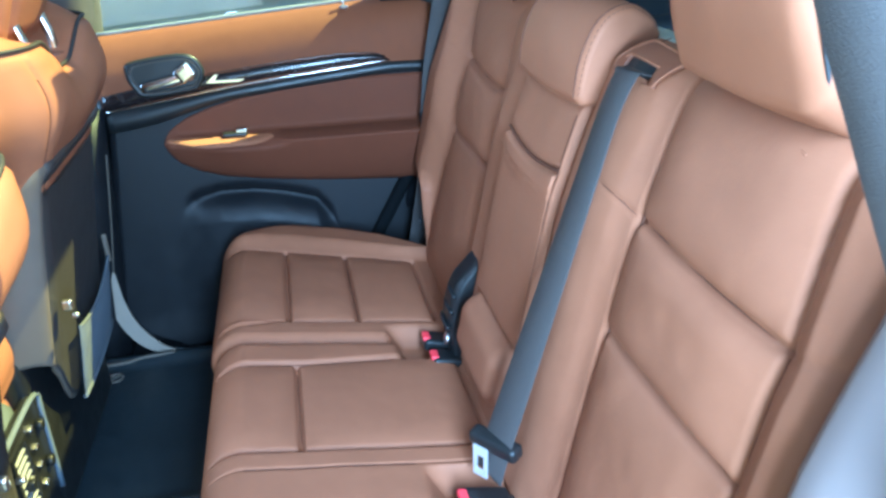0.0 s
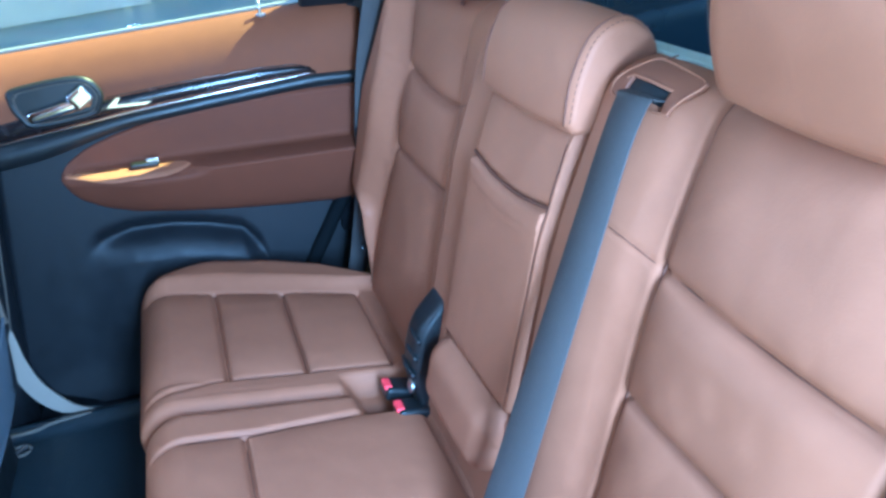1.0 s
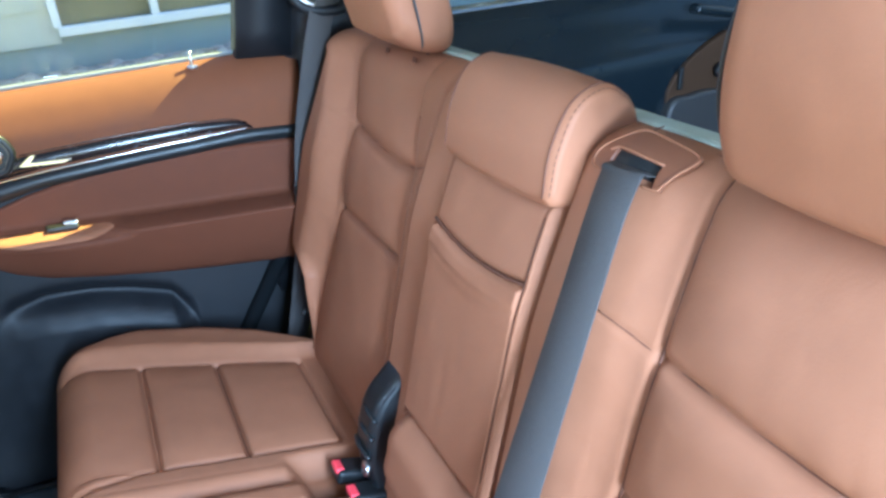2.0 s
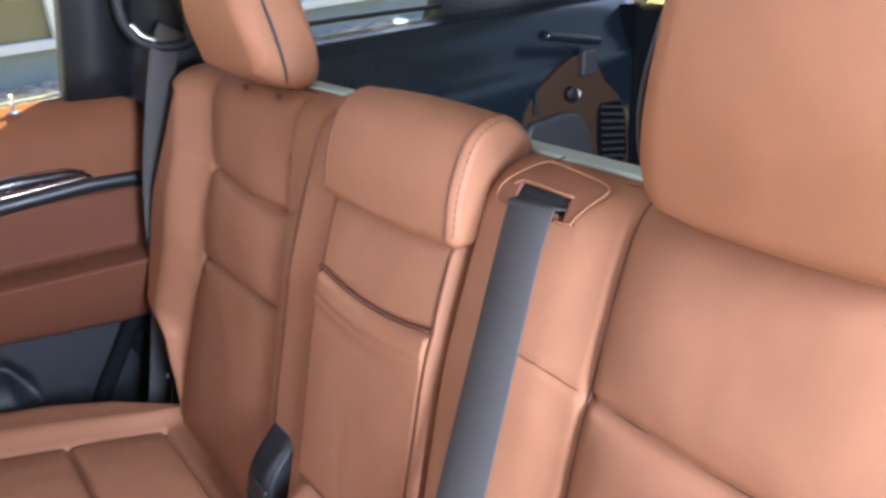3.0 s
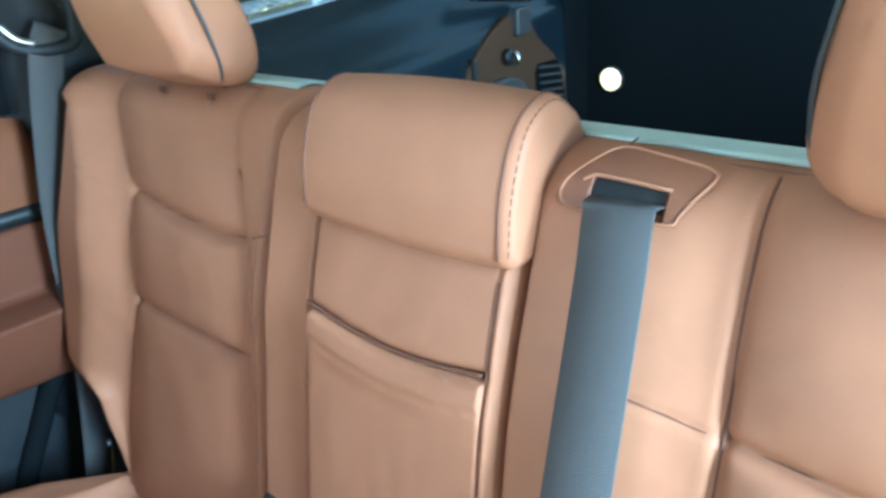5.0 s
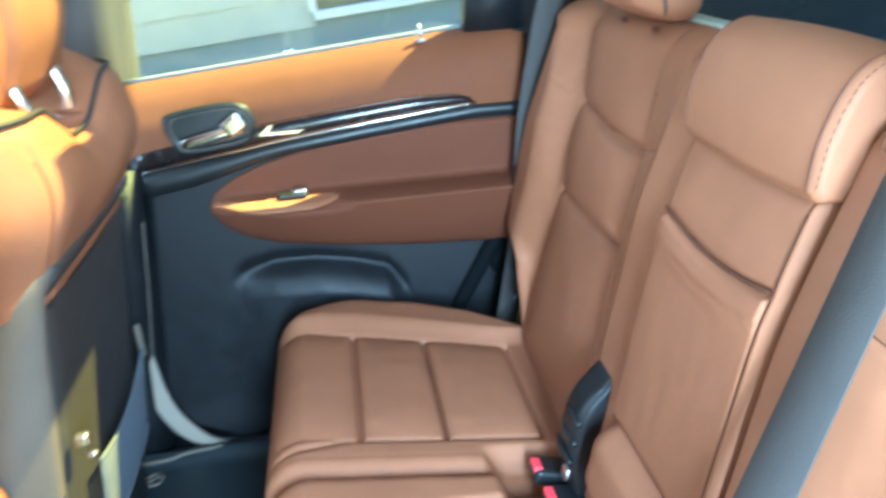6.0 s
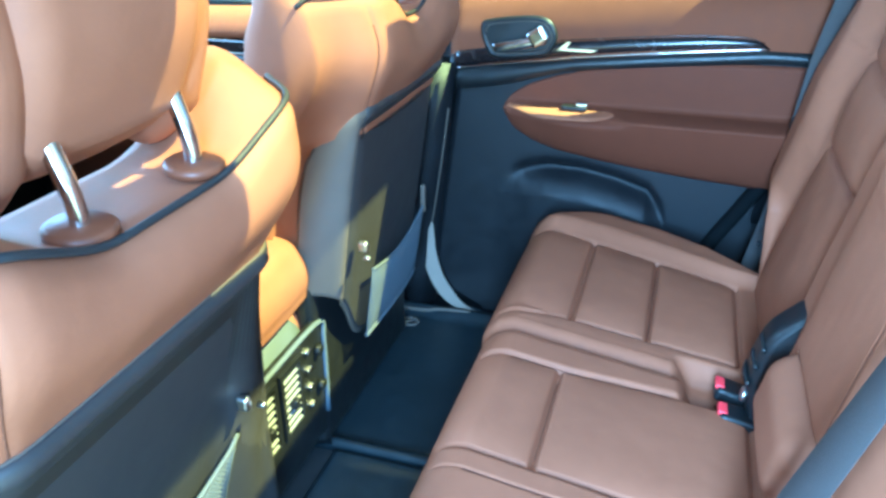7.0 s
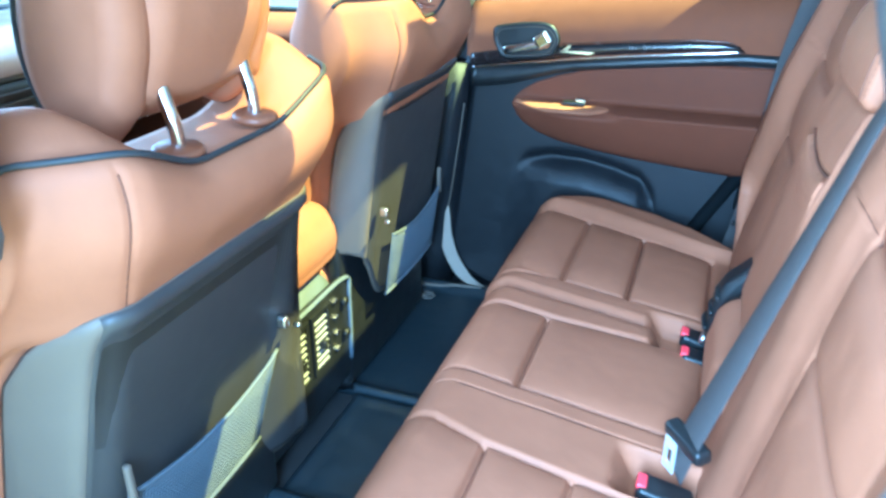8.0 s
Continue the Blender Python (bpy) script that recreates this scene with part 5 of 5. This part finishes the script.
        part("post_collar", disc((px, y, zt + 0.004), (0.1, 0, 1), 0.027, 0.010, 30, 0.3), GUIDE, post, "brown collar")
    return s


front_seat(0.66, 0.412, -0.368, 0.30, 1, (0.236, 0.256), (-0.198, 0.252), (0.345, 0.044, 0.06, 0.20, 0.219, 0.028), 0.10, "brown leather driver's seat with black piping and a charcoal back shell",
           ((-0.31, -0.125, 0.02, 0.14, 0.18, 0.225), (0.085, 0.055, 0.009, -0.036, -0.032, 0.006)))
front_seat(1.40, 0.435, -0.379, 0.15, -1, (0.224, 0.236), (-0.182, 0.20), (0.358, 0.055, 0.02, 0.14, 0.250, 0.034), 0.20, "brown leather passenger seat with black piping and charcoal back shell")

# ---- centre console ----
con = thing("centre_console", (-0.6, CENTRE, 0.0), "centre console with a brown leather lid and rear air vents", "console")
rings = []
for y in np.linspace(-0.18, 0.18, 26):
    e = math.sqrt(max(0.0, 1 - (abs(y) / 0.18) ** 6))
    rings.append([Vector((a, CENTRE + y, b)) for a, b in ((-1.2, -0.01), (-1.2, 0.33 * e), (-0.50, 0.345 * e), (-0.468, 0.33 * e), (-0.445, 0.22 * e), (-0.455, 0.08 * e), (-0.49, -0.01))])
part("body", loft(rings), CONSOLE, con)
part("lid", section([(-0.86, 0.36), (-0.86, 0.45), (-0.70, 0.475), (-0.50, 0.468), (-0.448, 0.43), (-0.444, 0.375), (-0.48, 0.346), (-0.70, 0.345)], CENTRE - 0.165, CENTRE + 0.165, 0.035), LEATHER, con, "brown leather lid")
face = part("vent_panel", pillow((0.016, 0.33, 0.245), 0.007, Matrix.Translation((-0.449, CENTRE + 0.005, 0.178))), BLACK, con, "glossy black rear panel")
part("panel_frame", tube([(-0.438, CENTRE + a, b) for a, b in ((-0.155, 0.10), (-0.160, 0.25), (-0.150, 0.298), (0, 0.302), (0.158, 0.298), (0.170, 0.25), (0.165, 0.10))], 0.005, 8), CONSOLE, face, "grey panel edge")
for sgn in (-1, 1):
    fr = part("air_vent", sheet(list(np.linspace(-0.036, 0.036, 9)), list(np.linspace(-0.066, 0.066, 17)), lambda u, v: max(abs(u) / 0.036, abs(v) / 0.066) > 0.86,
                                lambda u, v, w, sgn=sgn: Vector((-0.440 + w, CENTRE + 0.005 + sgn * 0.041 + u, 0.215 + v)), 0.006), BLACK, con, "black vent frame", False)
    for n in range(9):
        part("slat", pillow((0.010, 0.060, 0.0045), 0.0015, Matrix.Translation((-0.442, CENTRE + 0.005 + sgn * 0.041, 0.159 + 0.014 * n)) @ Matrix.Rotation(0.35, 4, "Y")), GREY_TRIM, fr)
    part("vent_tab", pillow((0.016, 0.014, 0.020), 0.004, Matrix.Translation((-0.434, CENTRE + 0.005 + sgn * 0.041, 0.205))), BLACK, fr)
    # Chrome pieces stand in for the glints on the dark panel.
    for b, c in ((0.268, 0.008), (0.232, 0.006), (0.196, 0.007), (0.158, 0.008)):
        part("key", pillow((0.010, 0.015, c), 0.003, Matrix.Translation((-0.438, CENTRE + 0.005 + sgn * 0.103, b)) @ Matrix.Rotation(0.25, 4, "X")), CHROME, con, "small chrome piece for a glint")
    for b in (0.25, 0.175):
        part("socket_cap", disc((-0.440, CENTRE + 0.005 + sgn * 0.138, b), (1, 0, 0), 0.010, 0.010, 16), BLACK, con)

# far front door through the gap between the seats
fd = thing("front_door", (-1.0, FAR, 0.0), "closed front door with brown leather and a dark strip", "door")
rings = []
for x in np.linspace(-1.62, -0.60, 22):
    top = 0.712 + 0.03 * (x + 0.9)
    rings.append([Vector((x, a, b)) for a, b in ((FAR + 0.06, 0.64), (FAR + 0.004, 0.645), (FAR + 0.006, top - 0.05), (FAR + 0.02, top - 0.02), (FAR + 0.05, top - 0.003), (FAR + 0.075, top), (FAR + 0.075, 0.64))])
part("upper_trim", loft(rings), LEATHER_DOOR, fd, "brown leather upper trim")
part("strip", block(-1.62, -0.60, FAR - 0.008, FAR + 0.05, 0.612, 0.642, 0.004), PIANO, fd, "glossy dark strip", False)
part("chrome_line", bar((-1.62, FAR - 0.010, 0.610), (-0.60, FAR - 0.010, 0.612), 0.003), CHROME, fd)
part("rail", block(-1.62, -0.60, FAR - 0.012, FAR + 0.05, 0.578, 0.607, 0.008), BLACK, fd, "satin black rail", False)
part("lower_panel", block(-1.62, -0.60, FAR, FAR + 0.06, 0.0, 0.576, 0.008), LEATHER_DIM, fd, "brown lower panel", False)
fp = part("window_pane", block(-1.5, -0.62, FAR + 0.062, FAR + 0.066, 0.70, 1.2, 0), GLASS, fd, smooth=False)
fp.visible_shadow = False

# windscreen and the near front door's glass, added to cut skylight on the front seats
ws = thing("windscreen", (-1.72, CENTRE, 0.74), "clear raked windscreen over the dashboard", "windscreen")
part("pane", loft([[Vector((-1.72 + 1.18 * (z - 0.74), 0.36, z)), Vector((-1.72 + 1.18 * (z - 0.74), 1.74, z)), Vector((-1.716 + 1.18 * (z - 0.74), 1.74, z)), Vector((-1.716 + 1.18 * (z - 0.74), 0.36, z))] for z in (0.74, 0.92, 1.10, 1.29)]), GLASS, ws)
part("pillar", bar((-1.73, 0.34, 0.73), (-1.07, 0.36, 1.29), 0.035, 14), PILLAR, ws, "grey windscreen pillar")
part("pillar", bar((-1.73, 1.80, 0.73), (-1.07, 1.72, 1.29), 0.035, 14), PILLAR, ws, "grey windscreen pillar")
nw = thing("front_door_window", (-0.9, 0.25, 0.76), "unseen side window of the near front door, added to cut skylight", "window")
part("pane", loft([[Vector((-1.42 + 0.9 * (z - 0.76), 0.24 + 0.12 * (z - 0.76), z)), Vector((-0.50, 0.24 + 0.12 * (z - 0.76), z)), Vector((-0.50, 0.244 + 0.12 * (z - 0.76), z)), Vector((-1.42 + 0.9 * (z - 0.76), 0.244 + 0.12 * (z - 0.76), z))] for z in (0.755, 0.95, 1.21)]), GLASS, nw)

# ---- floor mats ----
def mat_sheet(x0, x1, y0, y1, name_label, rim=0.018):
    t = thing("floor_mat", ((x0 + x1) / 2, (y0 + y1) / 2, 0.0), name_label, "floor mat", "rear floor mats")
    rings = []
    for x in np.linspace(x0, x1, 34):
        row = []
        for y in np.linspace(y0, y1, 44):
            d = min(x - x0, x1 - x, y - y0, y1 - y)
            h = rim * (1 - smooth(0.012, 0.035, d)) + 0.002 * noise.noise(Vector((x * 7, y * 7, 0)))
            row.append(Vector((x, y, -0.012 + h)))
        rings.append(row + [Vector((x, y1, -0.02)), Vector((x, y0, -0.02))])
    part("tray", loft(rings), RUBBER, t)
    return t


fm = mat_sheet(-0.60, -0.08, 1.215, 1.765, "black rubber rear floor mat with a raised rim")
mat_sheet(-0.60, -0.08, 0.33, 0.88, "black rubber rear floor mat with a raised rim")
mat_sheet(-0.44, -0.08, 0.885, 1.21, "black rubber mat over the centre tunnel", 0.004)
# Pale tube paints the light caught along the mat's far rim.
part("rim", tube([(-0.575, 1.727, 0.006), (-0.44, 1.730, 0.008), (-0.40, 1.744, 0.008), (-0.32, 1.757, 0.006)], 0.0045, 8), SHELL_GREY, fm, "pale tube for the light caught by the raised rim")
btn = part("fixing_ring", tube([(-0.455 + 0.017 * math.cos(a * math.pi / 10), 1.690 + 0.017 * math.sin(a * math.pi / 10), -0.006) for a in range(20)], 0.0035, 8, 1, True), SHELL_GREY, fm, "round mat fixing")
part("fixing_clip", pillow((0.030, 0.008, 0.006), 0.002, Matrix.Translation((-0.455, 1.690, -0.004)) @ Matrix.Rotation(0.7, 4, "Z")), SATIN, btn)
duct = thing("seat_rail_cover", (-0.50, 1.26, 0.0), "grey moulded cover at the front seat's foot", "rail cover")
part("cover", pillow((0.14, 0.09, 0.16), 0.04, Matrix.Translation((-0.545, 1.255, 0.10)) @ Matrix.Rotation(0.3, 4, "Y")), GREY_TRIM, duct)
